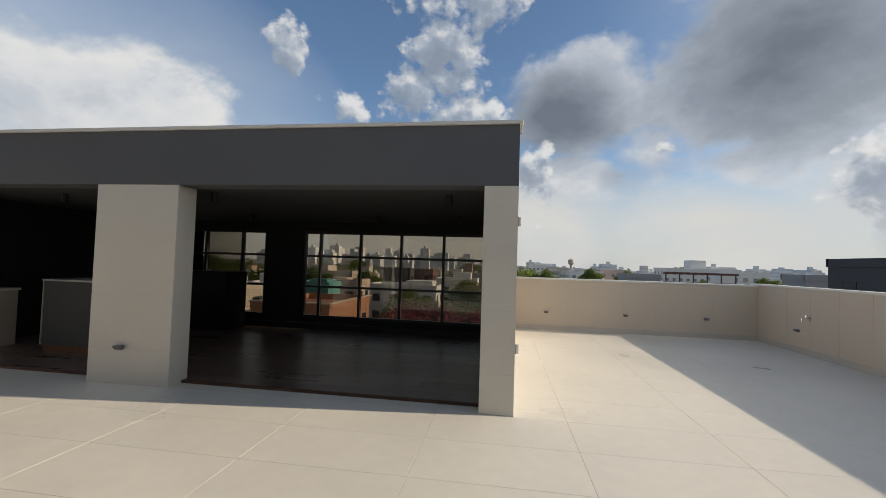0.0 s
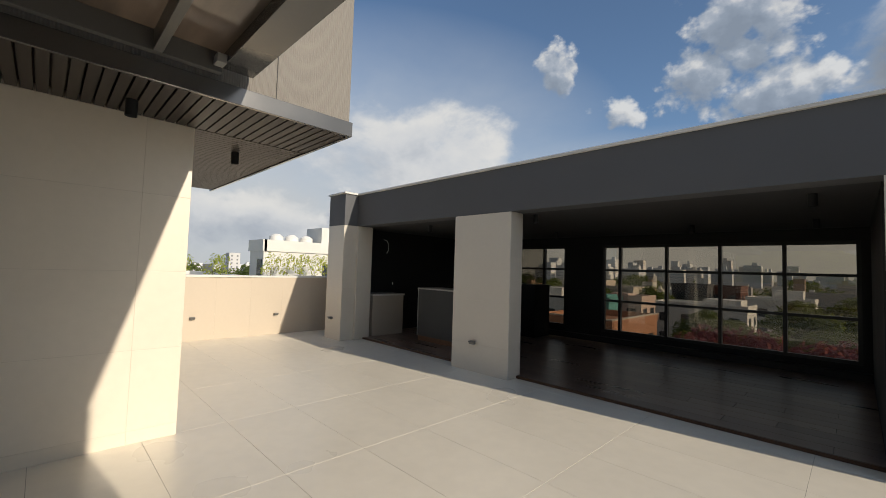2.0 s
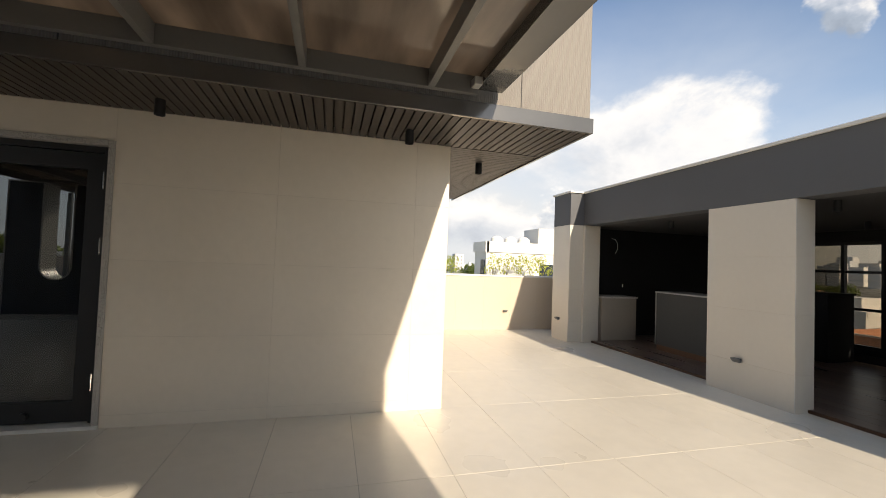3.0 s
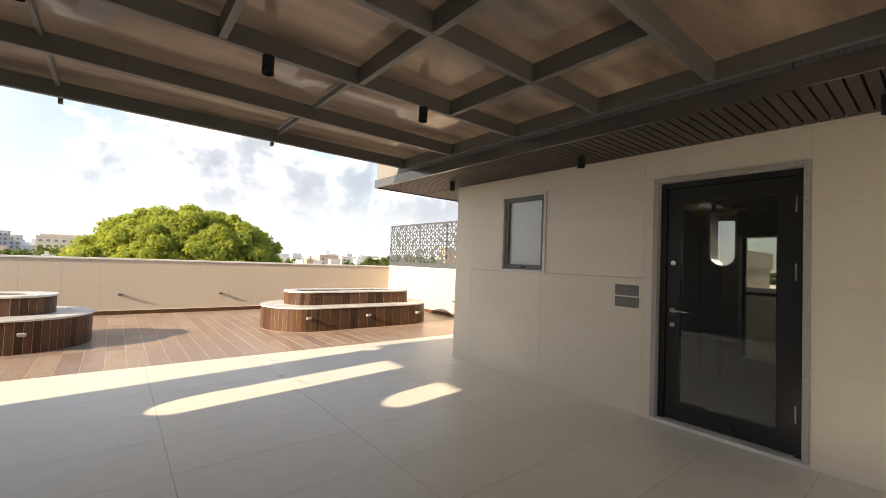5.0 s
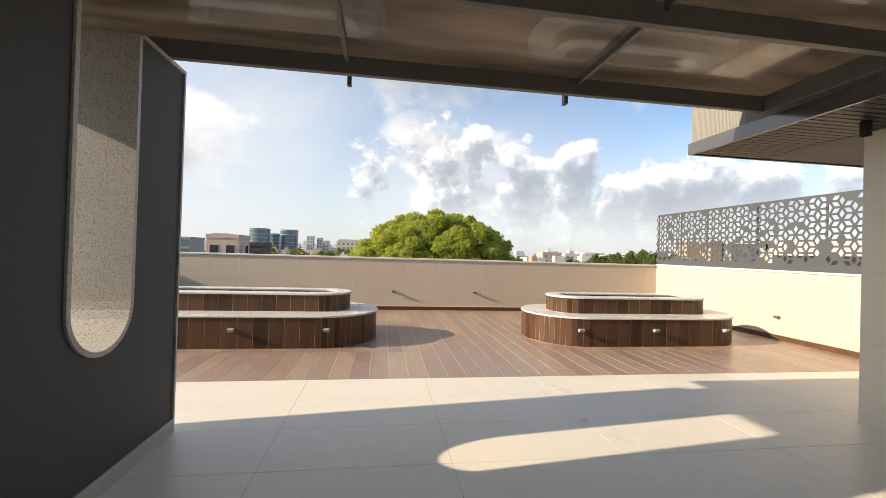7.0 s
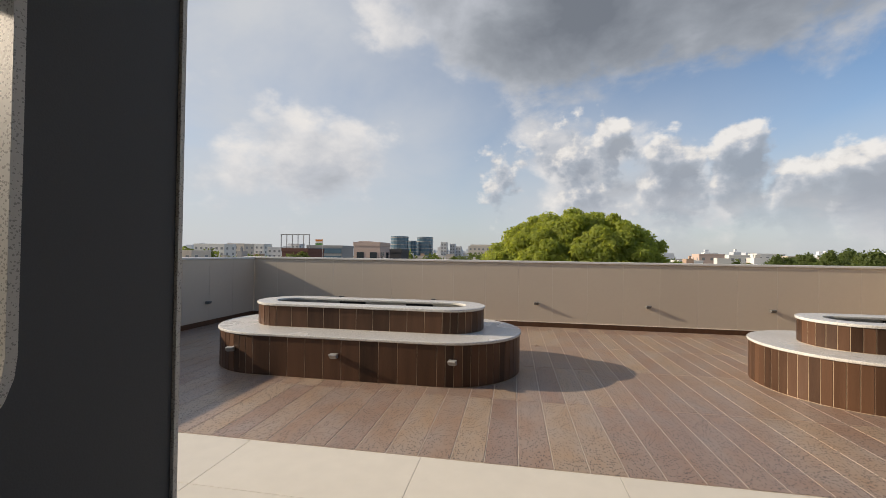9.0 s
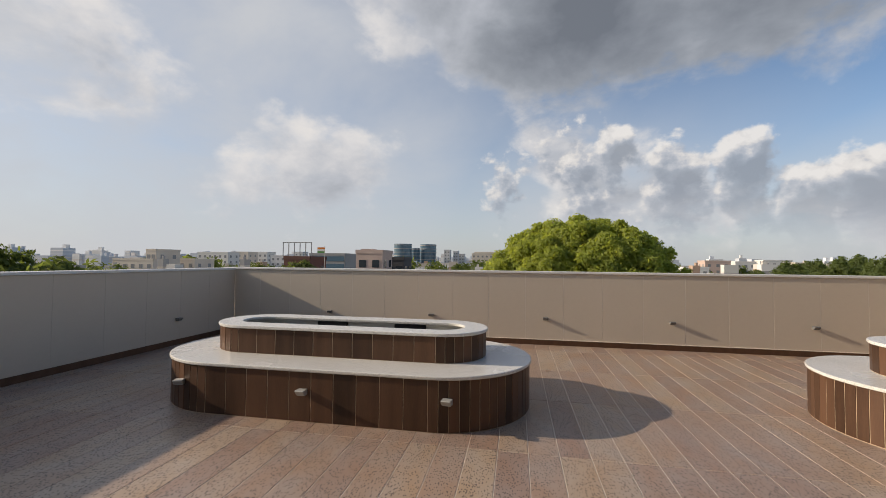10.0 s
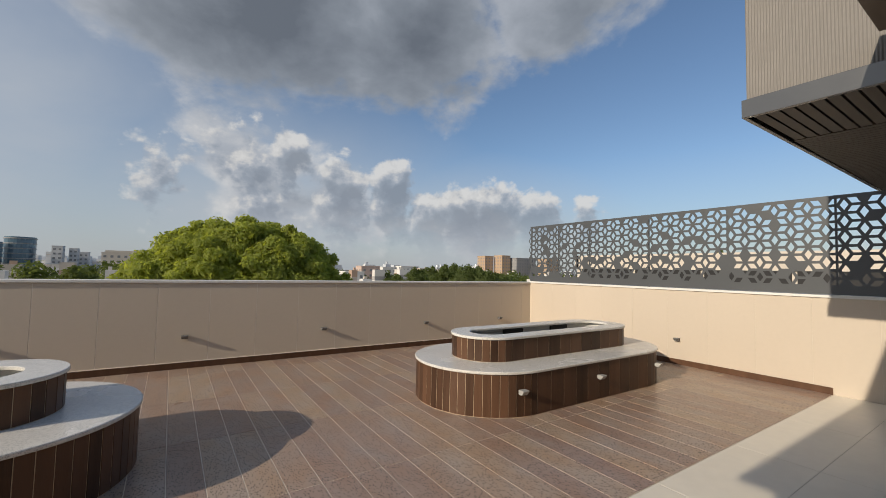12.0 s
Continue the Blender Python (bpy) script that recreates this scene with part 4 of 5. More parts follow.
part("frame", boxes((lx0 - 0.02, lx1 + 0.02, dy0, dy0 + 0.05, 0.03, dz1), (lx0 - 0.02, lx1 + 0.02, dy1 - 0.05, dy1, 0.03, dz1), (lx0 - 0.02, lx1 + 0.02, dy0 + 0.051, dy1 - 0.051, dz1 - 0.05, dz1)), M_ALU, door)
ly0, ly1, lz0, lz1 = dy0 + 0.053, dy1 - 0.053, 0.04, dz1 - 0.053
leaf = part("leaf", boxes((lx0, lx1, ly0, ly0 + 0.115, lz0, lz1), (lx0, lx1, ly1 - 0.115, ly1, lz0, lz1), (lx0, lx1, ly0 + 0.1151, ly1 - 0.1151, lz0, lz0 + 0.16), (lx0, lx1, ly0 + 0.1151, ly1 - 0.1151, lz1 - 0.13, lz1)), M_ALU, door, "black aluminium door leaf")
part("pane", boxes((lx0 + 0.02, lx0 + 0.028, ly0 + 0.115, ly1 - 0.115, lz0 + 0.16, lz1 - 0.13)), M_DOORGLASS, leaf, "clear reflective glass").visible_shadow = False
bm = bmesh.new()
cyl(bm, 0.011, 0.05, Matrix.Translation((lx1 + 0.025, ly0 + 0.06, 1.03)) @ pose(0, 0, 0, 0, 90, 0), 14)
cyl(bm, 0.010, 0.15, Matrix.Translation((lx1 + 0.048, ly0 + 0.125, 1.03)) @ pose(0, 0, 0, 90, 0, 0), 14)
part("handle", bm, M_CHROME, leaf, "chrome lever handle")
part("handle_rose", cyl(bmesh.new(), 0.026, 0.008, Matrix.Translation((lx1 + 0.004, ly0 + 0.06, 1.03)) @ pose(0, 0, 0, 0, 90, 0), 20), M_CHROME, leaf, "chrome rose")
for z in (0.90, 1.47):
    part("lock", cyl(bmesh.new(), 0.023, 0.014, Matrix.Translation((lx1 + 0.007, ly0 + 0.06, z)) @ pose(0, 0, 0, 0, 90, 0), 20), M_CHROME, leaf, "round chrome lock")
part("door_stop", cyl(bmesh.new(), 0.03, 0.03, Matrix.Translation((lx1 + 0.015, (ly0 + ly1) / 2 + 0.05, lz0 + 0.06)) @ pose(0, 0, 0, 0, 90, 0), 16), M_ALU, leaf)
for z in (0.35, 1.42, 1.95):
    part("hinge", cyl(bmesh.new(), 0.011, 0.13, Matrix.Translation((lx1 + 0.012, ly1 + 0.006, z)), 12), M_FASCIA, leaf, "grey hinge barrel")

# ---- small frosted window ----
window_3 = structure("window_3", boxes((BLOCK_X - 0.1, BLOCK_X + 0.016, WIN[0], WIN[0] + 0.035, WIN[2], WIN[3]), (BLOCK_X - 0.1, BLOCK_X + 0.016, WIN[1] - 0.035, WIN[1], WIN[2], WIN[3]),
                                       (BLOCK_X - 0.1, BLOCK_X + 0.016, WIN[0] + 0.0351, WIN[1] - 0.0351, WIN[3] - 0.035, WIN[3]), (BLOCK_X - 0.1, BLOCK_X + 0.022, WIN[0] + 0.0351, WIN[1] - 0.0351, WIN[2], WIN[2] + 0.035), bevel=0.003),
                     M_COPING, "small frosted window with a dark frame in a stone surround", "window")
a0, a1, c0, c1 = WIN[0] + 0.036, WIN[1] - 0.036, WIN[2] + 0.036, WIN[3] - 0.036
wx = BLOCK_X - 0.075
part("window_frame", boxes((wx, wx + 0.055, a0, a0 + 0.055, c0, c1), (wx, wx + 0.055, a1 - 0.055, a1, c0, c1), (wx, wx + 0.055, a0 + 0.0551, a1 - 0.0551, c0, c0 + 0.06), (wx, wx + 0.055, a0 + 0.0551, a1 - 0.0551, c1 - 0.055, c1), bevel=0.003), M_STEEL, window_3, "dark grey aluminium frame")
part("pane", boxes((wx + 0.012, wx + 0.020, a0 + 0.055, a1 - 0.055, c0 + 0.06, c1 - 0.055)), M_FROST, window_3, "frosted pane")
part("sticker", boxes((wx + 0.0205, wx + 0.0212, a1 - 0.095, a1 - 0.065, c1 - 0.14, c1 - 0.075)), M_WHITE, window_3)
part("latch", boxes((wx + 0.055, wx + 0.07, (a0 + a1) / 2 - 0.03, (a0 + a1) / 2 + 0.03, c0 + 0.02, c0 + 0.04), bevel=0.003), M_ALU, window_3)


def switch_plate(z0, z1):
    t = thing("switch_plate", "grey three-gang switch plate on the wall", "switch", (BLOCK_X, -2.42, (z0 + z1) / 2), group="switch plates by the door")
    h = (z1 - z0) / 2
    surround = part("frame", boxes((0.0, 0.010, -0.12, 0.12, -h, h), bevel=0.003), M_SWITCH, t)
    for k in range(3):
        part("rocker", boxes((0.0101, 0.016, -0.082 + k * 0.057, -0.030 + k * 0.057, -h * 0.62, h * 0.62), bevel=0.002), M_SWITCH, surround)
    return t


switch_plate(1.135, 1.240)
switch_plate(1.020, 1.120)

# stair hall behind the door: gilt strips on the far wall, a window of its own
M_BRASS = material("brushed_brass_strip", (0.80, 0.56, 0.22), 0.45, metal=0.8, var=0.1, bump=0)
bm = bmesh.new()
for y0, y1, z0, z1 in cut([(BLOCK_S + 0.21, BLOCK_N - 0.21, 0.01, 2.44)], HALLWIN):
    box(bm, -6.19, -6.15, y0, y1, z0, z1)
window_4 = structure("window_4", boxes((-6.36, -6.30, HALLWIN[0], HALLWIN[0] + 0.04, HALLWIN[2], HALLWIN[3]), (-6.36, -6.30, HALLWIN[1] - 0.04, HALLWIN[1], HALLWIN[2], HALLWIN[3]),
                                       (-6.36, -6.30, HALLWIN[0] + 0.041, HALLWIN[1] - 0.041, 1.12, 1.16)), M_ALU, "narrow black-framed hall window", "window")
part("pane", boxes((-6.332, -6.328, HALLWIN[0] + 0.04, HALLWIN[1] - 0.04, HALLWIN[2], HALLWIN[3])), M_DOORGLASS, window_4).visible_shadow = False
hall = structure("wall_stair_hall", bm, M_WALL, "cream hall wall with thin brass strips", "wall")
for y in (-3.35, -3.10, -2.85, -2.60, -2.35):
    part("strip", boxes((-6.149, -6.135, y, y + 0.035, 0.02, 2.43)), M_BRASS, hall)

# ---- pavilion fittings ----
bar = thing("bar_counter", "dark grey panelled bar counter with pale edge trims", "bar counter", (-5.05, 6.45, 0.033))
part("front", boxes((-0.80, 0.80, -0.30, 0.30, 0.09, 0.98), bevel=0.004), M_BARFRONT, bar)
part("top", boxes((-0.82, 0.82, -0.32, 0.32, 0.981, 1.005), bevel=0.004), M_LIGHTGREY, bar, "pale worktop edge")
part("edge_trim", boxes((-0.812, -0.801, -0.312, -0.296, 0.09, 0.98)), M_LIGHTGREY, bar, "pale corner trim")
part("plinth", boxes((-0.79, 0.79, -0.29, 0.29, 0.0, 0.089)), M_SLAT, bar, "brown plinth")
back_unit = thing("back_bar", "tall black back bar unit", "cabinet", (-5.05, 8.62, 0.033))
part("body", boxes((-0.42, 0.42, -0.3, 0.3, 0.0, 1.08), bevel=0.004), M_BLACK, back_unit)
part("top", boxes((-0.44, 0.44, -0.32, 0.32, 1.081, 1.11), bevel=0.004), M_BLACK, back_unit)
counter = thing("wash_counter", "greige clad wash counter with a stone top", "counter", (-6.90, 6.09, 0.033))
part("body", boxes((-0.235, 0.25, -0.45, 0.33, 0.0, 0.80), bevel=0.004), M_COUNTER, counter)
part("worktop", boxes((-0.238, 0.27, -0.47, 0.35, 0.801, 0.835), bevel=0.004), M_SEAT, counter, "pale stone worktop")
tap = thing("wall_tap", "small chrome wall tap over the counter", "tap", (PW + 0.14, 6.45, 1.03))
part("spout", cyl(bmesh.new(), 0.012, 0.14, Matrix.Translation((0.07, 0, 0)) @ pose(0, 0, 0, 0, 90, 0), 14), M_CHROME, tap)
part("valve", cyl(bmesh.new(), 0.02, 0.06, Matrix.Translation((0.05, 0, 0.03)), 14), M_CHROME, tap)
tap2 = thing("garden_tap", "chrome garden tap on the parapet", "tap", (EAST, 9.37, 0.655))
part("flange", cyl(bmesh.new(), 0.035, 0.012, Matrix.Translation((-0.006, 0, 0)) @ pose(0, 0, 0, 0, 90, 0), 18), M_CHROME, tap2)
part("spout", cyl(bmesh.new(), 0.013, 0.13, Matrix.Translation((-0.07, 0, 0)) @ pose(0, 0, 0, 0, 90, 0), 14), M_CHROME, tap2)
part("valve", cyl(bmesh.new(), 0.018, 0.07, Matrix.Translation((-0.06, 0, 0.035)), 14), M_CHROME, tap2)
part("nozzle", cyl(bmesh.new(), 0.012, 0.06, Matrix.Translation((-0.128, 0, -0.03)), 14), M_CHROME, tap2)
for z in (0.62, 1.86):
    h = thing("gate_hinge", "white metal hinge plate on the pavilion end wall", "hinge", (PE, FRONT + 0.10, z), group="hinges")
    part("plate", boxes((0.0, 0.006, -0.04, 0.04, -0.05, 0.05), bevel=0.002), M_LIGHTGREY, h)
    part("knuckle", cyl(bmesh.new(), 0.018, 0.09, Matrix.Translation((0.022, -0.02, 0)), 14), M_LIGHTGREY, h)

cable = thing("loose_cable", "loose white cable hanging from the pavilion wall", "cable", (PW + 0.14, 6.2, 1.72))
bm = bmesh.new()
turns = [(0.01, 0.0, 0.30), (0.05, 0.05, 0.28), (0.07, 0.09, 0.20), (0.06, 0.10, 0.08), (0.05, 0.06, 0.0)]
for p, q in zip(turns, turns[1:]):
    cyl(bm, 0.006, (Vector(q) - Vector(p)).length + 0.006, Matrix.Translation((Vector(p) + Vector(q)) / 2) @ (Vector(q) - Vector(p)).to_track_quat("Z", "Y").to_matrix().to_4x4(), 8)
part("wire", bm, M_WHITE, cable)

# ---- beyond the terrace: ground, houses, trees, skyline ----
M_GROUND = material("dusty_ground", (0.17, 0.165, 0.14), 0.95, var=0.35, big=0.02, fine=0.3, bump=0)
GROUND = -11.5
gm = bmesh.new()
bmesh.ops.create_circle(gm, cap_ends=True, radius=3500, segments=64)
bmesh.ops.translate(gm, vec=(0, 0, GROUND), verts=gm.verts[:])
structure("ground", gm, M_GROUND, "hazy plain of the city reaching the horizon", "ground")
tower = structure("building_below", boxes((WEST_N - PAR_T, EAST + PAR_T, SOUTH - PAR_T, NORTH + PAR_T, GROUND, -0.46)), M_PAR, "storeys of the house under the terrace", "building")

WALLS = {"white": (0.70, 0.69, 0.66), "beige": (0.52, 0.45, 0.37), "orange": (0.38, 0.19, 0.11), "grey": (0.30, 0.30, 0.30), "brown": (0.14, 0.065, 0.05), "tan": (0.46, 0.33, 0.22), "teal": (0.11, 0.30, 0.29), "pink": (0.55, 0.42, 0.36), "dark": (0.07, 0.07, 0.075)}
WALL_MATS = {k: material("house_" + k, v, 0.85, var=0.10, big=0.25, fine=3, bump=0) for k, v in WALLS.items()}
# pale is for far blocks only, with distance haze in its colour
WALLS.update(cream=(0.62, 0.56, 0.48), pale=(0.60, 0.60, 0.60))
WALL_MATS.update({k: material("house_" + k, WALLS[k], 0.85, var=0.10, big=0.25, fine=3, bump=0) for k in ("cream", "pale")})
# glass colour lifted to grey for distance haze, used beyond 150 m
M_PANEFAR = material("house_glass_haze_tint", (0.22, 0.23, 0.24), 0.3, var=0.15, bump=0)
M_PANEDARK = material("dark_house_glass", (0.03, 0.04, 0.05), 0.15, var=0.1, bump=0)


def house(x, y, top, wx, wy, colour, label, windows=True, step=None, floors=3):
    """A flat-roofed house: walls, parapet, one window part for each opening, and roof room."""
    t = thing("house", label, "house", (x, y, GROUND))
    h = top - GROUND
    m = WALL_MATS[colour]
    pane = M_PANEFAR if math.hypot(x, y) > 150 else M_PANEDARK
    part("wall", boxes((-wx / 2, wx / 2, -wy / 2, wy / 2, 0, h)), m, t)
    part("roof_parapet", boxes((-wx / 2 - 0.1, wx / 2 + 0.1, -wy / 2 - 0.1, -wy / 2 + 0.15, h, h + 0.7), (-wx / 2 - 0.1, wx / 2 + 0.1, wy / 2 - 0.15, wy / 2 + 0.1, h, h + 0.7),
                               (-wx / 2 - 0.1, -wx / 2 + 0.15, -wy / 2, wy / 2, h, h + 0.7), (wx / 2 - 0.15, wx / 2 + 0.1, -wy / 2, wy / 2, h, h + 0.7)), m, t)
    if step:
        sx, sy, sw, sd, sh = step
        part("roof_room", boxes((sx - sw / 2, sx + sw / 2, sy - sd / 2, sy + sd / 2, h, h + sh)), m, t)
    if windows:
        sx = -1 if x > 0 else 1
        sy = -1 if y > 0 else 1
        for k in range(floors):
            z = h - 2.6 - 3.2 * k
            n = max(2, int(wx / 3.2))
            for i in range(n):
                c = -wx / 2 + wx * (i + 0.5) / n
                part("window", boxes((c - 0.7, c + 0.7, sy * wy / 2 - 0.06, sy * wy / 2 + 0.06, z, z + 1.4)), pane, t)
            n = max(2, int(wy / 3.6))
            for i in range(n):
                c = -wy / 2 + wy * (i + 0.5) / n
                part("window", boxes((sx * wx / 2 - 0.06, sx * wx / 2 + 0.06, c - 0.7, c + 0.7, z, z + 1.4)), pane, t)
    return t


def polar(az, dist):
    a = radians(az)
    return -math.sin(a) * dist, math.cos(a) * dist


def house_at(az, dist, top, w, d, colour, label, **kw):
    x, y = polar(az, dist)
    return house(x, y, top, w, d, colour, label, **kw)


# the white neighbour with tanks on its roof, and its terrace wall
neighbour = house(-26.1, 15.2, 2.2, 2.2, 9.6, "white", "white flat-roofed neighbour house with three water tanks", windows=False, step=(0.0, 1.85, 2.2, 5.8, 1.75))
part("door", boxes((0.3, 0.9, -4.88, -4.76, 11.4, 13.2)), M_PANEDARK, neighbour, "dark door")
part("window", boxes((1.06, 1.14, -0.9, 0.1, 11.4, 13.0)), M_PANEDARK, neighbour)
for k in range(3):
    bm = bmesh.new()
    cyl(bm, 0.42, 0.85, Matrix.Translation((0.3, -3.75 + 1.0 * k, 14.25)), 20)
    cyl(bm, 0.42, 0.16, Matrix.Translation((0.3, -3.75 + 1.0 * k, 14.755)), 20, 0.2)
    for z in (13.95, 14.2, 14.45):
        cyl(bm, 0.435, 0.05, Matrix.Translation((0.3, -3.75 + 1.0 * k, z)), 20)
    part("water_tank", bm, M_WHITE, neighbour, "white ribbed plastic water tank")
behind_screen = house(-21.0, -12.5, 1.7, 6.0, 13.5, "cream", "cream house with black panels for its open storey behind the screen", windows=False)
# solid black panels on the wall stand in for the shade inside open bays
for y in (-5.0, -2.0, 1.0, 4.0):
    part("window", boxes((2.95, 3.06, y - 1.42, y + 1.42, 11.0, 13.45)), M_BLACK, behind_screen, "wide black panel for a shaded open bay")
    for z in (11.5, 12.4):
        part("rail", boxes((3.07, 3.12, y - 1.40, y + 1.40, z, z + 0.06)), M_LIGHTGREY, behind_screen)
house_at(72.6, 400, 9.5, 9, 9, "pale", "far block of flats in haze-tinted pale grey", floors=4)
terrace = house(-29.0, 0.0, 0.05, 10, 17.5, "white", "white terrace wall of the neighbour house", windows=False)
house_at(-42, 50, 2.2, 9, 9, "dark", "dark grey flat-roofed house with a stepped roof", step=(1.5, 0, 5, 6, 1.2))
house_at(-33.2, 66, 0.75, 2.6, 4, "grey", "small grey concrete roof room")
house_at(-30.5, 62, -0.9, 15, 4, "grey", "grey concrete terrace with a long parapet")
house_at(-17.5, 75, 0.1, 5, 5, "grey", "grey rendered low roof room")
long_house = house_at(-23.6, 250, 2.2, 36, 14, "white", "white long hospital-like building with roof rooms", floors=3)
part("roof_room", boxes((-4.0, 3.0, -4, 4, 13.7, 18.6), (9, 17, -4, 4, 13.7, 15.6)), WALL_MATS["white"], long_house)
frame_house = house_at(-23, 60, -1.3, 9, 6, "grey", "grey roof with a brown steel frame on it")
for k in range(6):
    part("roof_frame_post", boxes((-3.9 + k * 1.5, -3.78 + k * 1.5, -2.9, -2.78, 10.2, 12.55)), WALL_MATS["brown"], frame_house)
part("roof_frame_rail", boxes((-4.1, 3.95, -2.95, -2.75, 12.55, 12.8)), WALL_MATS["brown"], frame_house)
part("roof_frame_rail", boxes((-4.1, 3.95, -2.9, -2.8, 11.6, 11.68)), WALL_MATS["brown"], frame_house)
for az, d, top, w, c in ((-5, 330, 1.5, 16, "white"), (-7.6, 300, 0.7, 14, "beige"), (-12, 260, 0.4, 18, "white"), (-14.2, 210, 0.2, 12, "pink"), (-27.6, 180, 0.9, 16, "white"), (-11, 200, -0.6, 14, "white"), (-37, 240, 1.0, 20, "beige")):
    house_at(az, d, top, w, 10, c, "small flat-roofed house in the city haze")
house_at(-160.9, 85, 2.7, 5.2, 6, "pink", "beige rendered house with a plain tall wall", step=(1.2, 0, 2.2, 3, 0.9), floors=2)
house_at(-164.0, 92, 1.5, 4.0, 6, "dark", "dark grey low house wing")
office = house_at(-155.3, 130, 2.7, 11, 8, "grey", "grey office with a blue glazed front", windows=False)
part("window", boxes((-5.2, 5.2, 3.95, 4.06, 12.6, 14.0)), M_TOWERGLASS, office, "blue glazed band")
part("window", boxes((-5.2, 5.2, 3.95, 4.06, 10.4, 11.9)), M_TOWERGLASS, office, "blue glazed band")
terrace_house = house_at(-152.2, 92, 1.4, 5.4, 7, "brown", "brown clad house with a roof terrace")
for fx in (-3, -1.8, -0.6, 0.6, 1.8, 3):
    part("roof_frame_post", boxes((fx - 0.06, fx + 0.06, 3.3, 3.42, 13.6, 16.2)), WALL_MATS["grey"], terrace_house)
part("roof_frame_rail", boxes((-3.1, 3.1, 3.28, 3.44, 16.2, 16.35)), WALL_MATS["grey"], terrace_house)
flag = thing("flag", "small orange, white and green flag on a pole", "flag", (*polar(-154.6, 84), GROUND))
part("pole", cyl(bmesh.new(), 0.05, 15.6, Matrix.Translation((0, 0, 7.8)), 8), M_LIGHTGREY, flag)
for k, c in enumerate(((0.10, 0.26, 0.07), (0.75, 0.74, 0.72), (0.65, 0.20, 0.03))):
    part("stripe", boxes((0.05, 1.5, -0.012, 0.012, 14.2 + 0.36 * k, 14.56 + 0.36 * k)), material("flag_cloth", c, 0.8, var=0.05, bump=0), flag)
orange_house = house(-19.6, 44.2, -3.5, 8.0, 12.0, "orange", "orange rendered flat-roofed house with a cream canopy", floors=2)
part("canopy", boxes((-4.6, 4.5, -6.8, -5.9, 6.6, 6.85)), WALL_MATS["beige"], orange_house, "cream concrete canopy")
part("coping", boxes((-4.15, 4.15, -6.2, -5.8, 8.7, 8.82), (3.8, 4.2, -5.79, 6.1, 8.7, 8.82)), WALL_MATS["beige"], orange_house, "cream coping")
house_at(24.0, 58, -2.1, 4.4, 4, "teal", "teal painted flat-roofed house", step=(0.6, 0, 2.4, 3, 1.0))
house_at(20.4, 72, -2.3, 5.5, 6, "pink", "pale pink house with a roof parapet", step=(-1, 0, 2.5, 3, 0.9))
house_at(12.6, 82, -3.4, 13, 8, "white", "long white flat-roofed house", step=(3, 0, 5, 5, 1.4))
house_at(13.6, 104, -0.6, 6.5, 8, "dark", "dark olive rendered block")
house_at(10.4, 108, -0.8, 6, 8, "brown", "brown rendered block of flats")
house_at(22.5, 100, -1.6, 12, 9, "beige", "beige flat-roofed house among trees", step=(-3, 0, 5, 5, 1.8))
house_at(5.6, 95, -2.4, 9, 8, "white", "white house with a shaded terrace", step=(1, 0, 4, 4, 2.0))
house_at(1.2, 110, -1.6, 12, 8, "grey", "grey rendered house among trees")
house_at(34.6, 60, -2.6, 5.6, 6, "beige", "weathered beige house with a tall stair room", step=(-0.6, 0, 3.6, 4, 1.6))
house_at(33.2, 52, -5.6, 6.5, 6, "brown", "brown brick flat-roofed house")
house_at(37.5, 50, -5.0, 5, 6, "white", "white house with balconies")
house_at(30, 75, -3.2, 9, 8, "white", "white stepped flat-roofed house", step=(1, 0, 4, 4, 2.2))
house_at(140.8, 420, 16.5, 11, 12, "tan", "tan office block with rows of windows", floors=5)
house_at(138.5, 420, 17.3, 11, 12, "tan", "tan office block beside a glazed wing", floors=5)
house_at(135.8, 430, 15.2, 27, 12, "grey", "grey glazed flat-roofed office block", floors=5)
house_at(132.4, 420, 14.5, 16, 12, "tan", "low tan office block", floors=4)
house_at(-175.6, 330, 7.4, 20, 12, "cream", "cream colonnaded hotel building", step=(0, 0, 17, 10, 1.8), floors=4)
for az, d, top, w in ((-170.4, 420, 12.6, 6), (-171.6, 430, 11.5, 5), (-172.4, 440, 9.0, 6)):
    house_at(az, d, top, w, 8, "pale", "hazy pale grey office slab", floors=4)
for az, d, top, w, c in ((-134.6, 180, 0.6, 16, "cream"), (-136.2, 178, 3.9, 4, "cream"), (-138.6, 190, 0.8, 14, "cream"), (-141.4, 280, 4.8, 20, "white"), (-144.2, 300, 5.6, 12, "cream"), (-146.2, 320, 6.0, 14, "white"), (-148.6, 290, 3.6, 10, "pale"), (-150.8, 400, 8.0, 8, "pale")):
    house_at(az, d, top, w, 10, c, "flat-roofed block of flats in the haze", floors=4)
for az, d, top, w, c in ((157.2, 260, 2.6, 12, "pink"), (154.6, 280, 2.4, 10, "white"), (151.8, 300, 3.4, 14, "white"), (149.6, 280, 2.0, 10, "beige"), (159.4, 220, -0.6, 10, "white")):
    house_at(az, d, top, w, 9, c, "small pale house between the trees")


def glass_tower(az, dist, top, r, label):
    x, y = polar(az, dist)
    t = thing("office_tower", label, "office tower", (x, y, GROUND))
    h = top - GROUND
    bm = bmesh.new()
    cyl(bm, r, h, Matrix.Translation((0, 0, h / 2)), 32)
    part("glazing", bm, M_TOWERGLASS, t)
    for k in range(1, 9):
        part("floor_band", cyl(bmesh.new(), r + 0.3, 0.7, Matrix.Translation((0, 0, h - k * 3.6 + 2.4)), 32), WALL_MATS["grey"], t)
    return t


glass_tower(-164.2, 420, 18.6, 9, "round blue glass office tower")
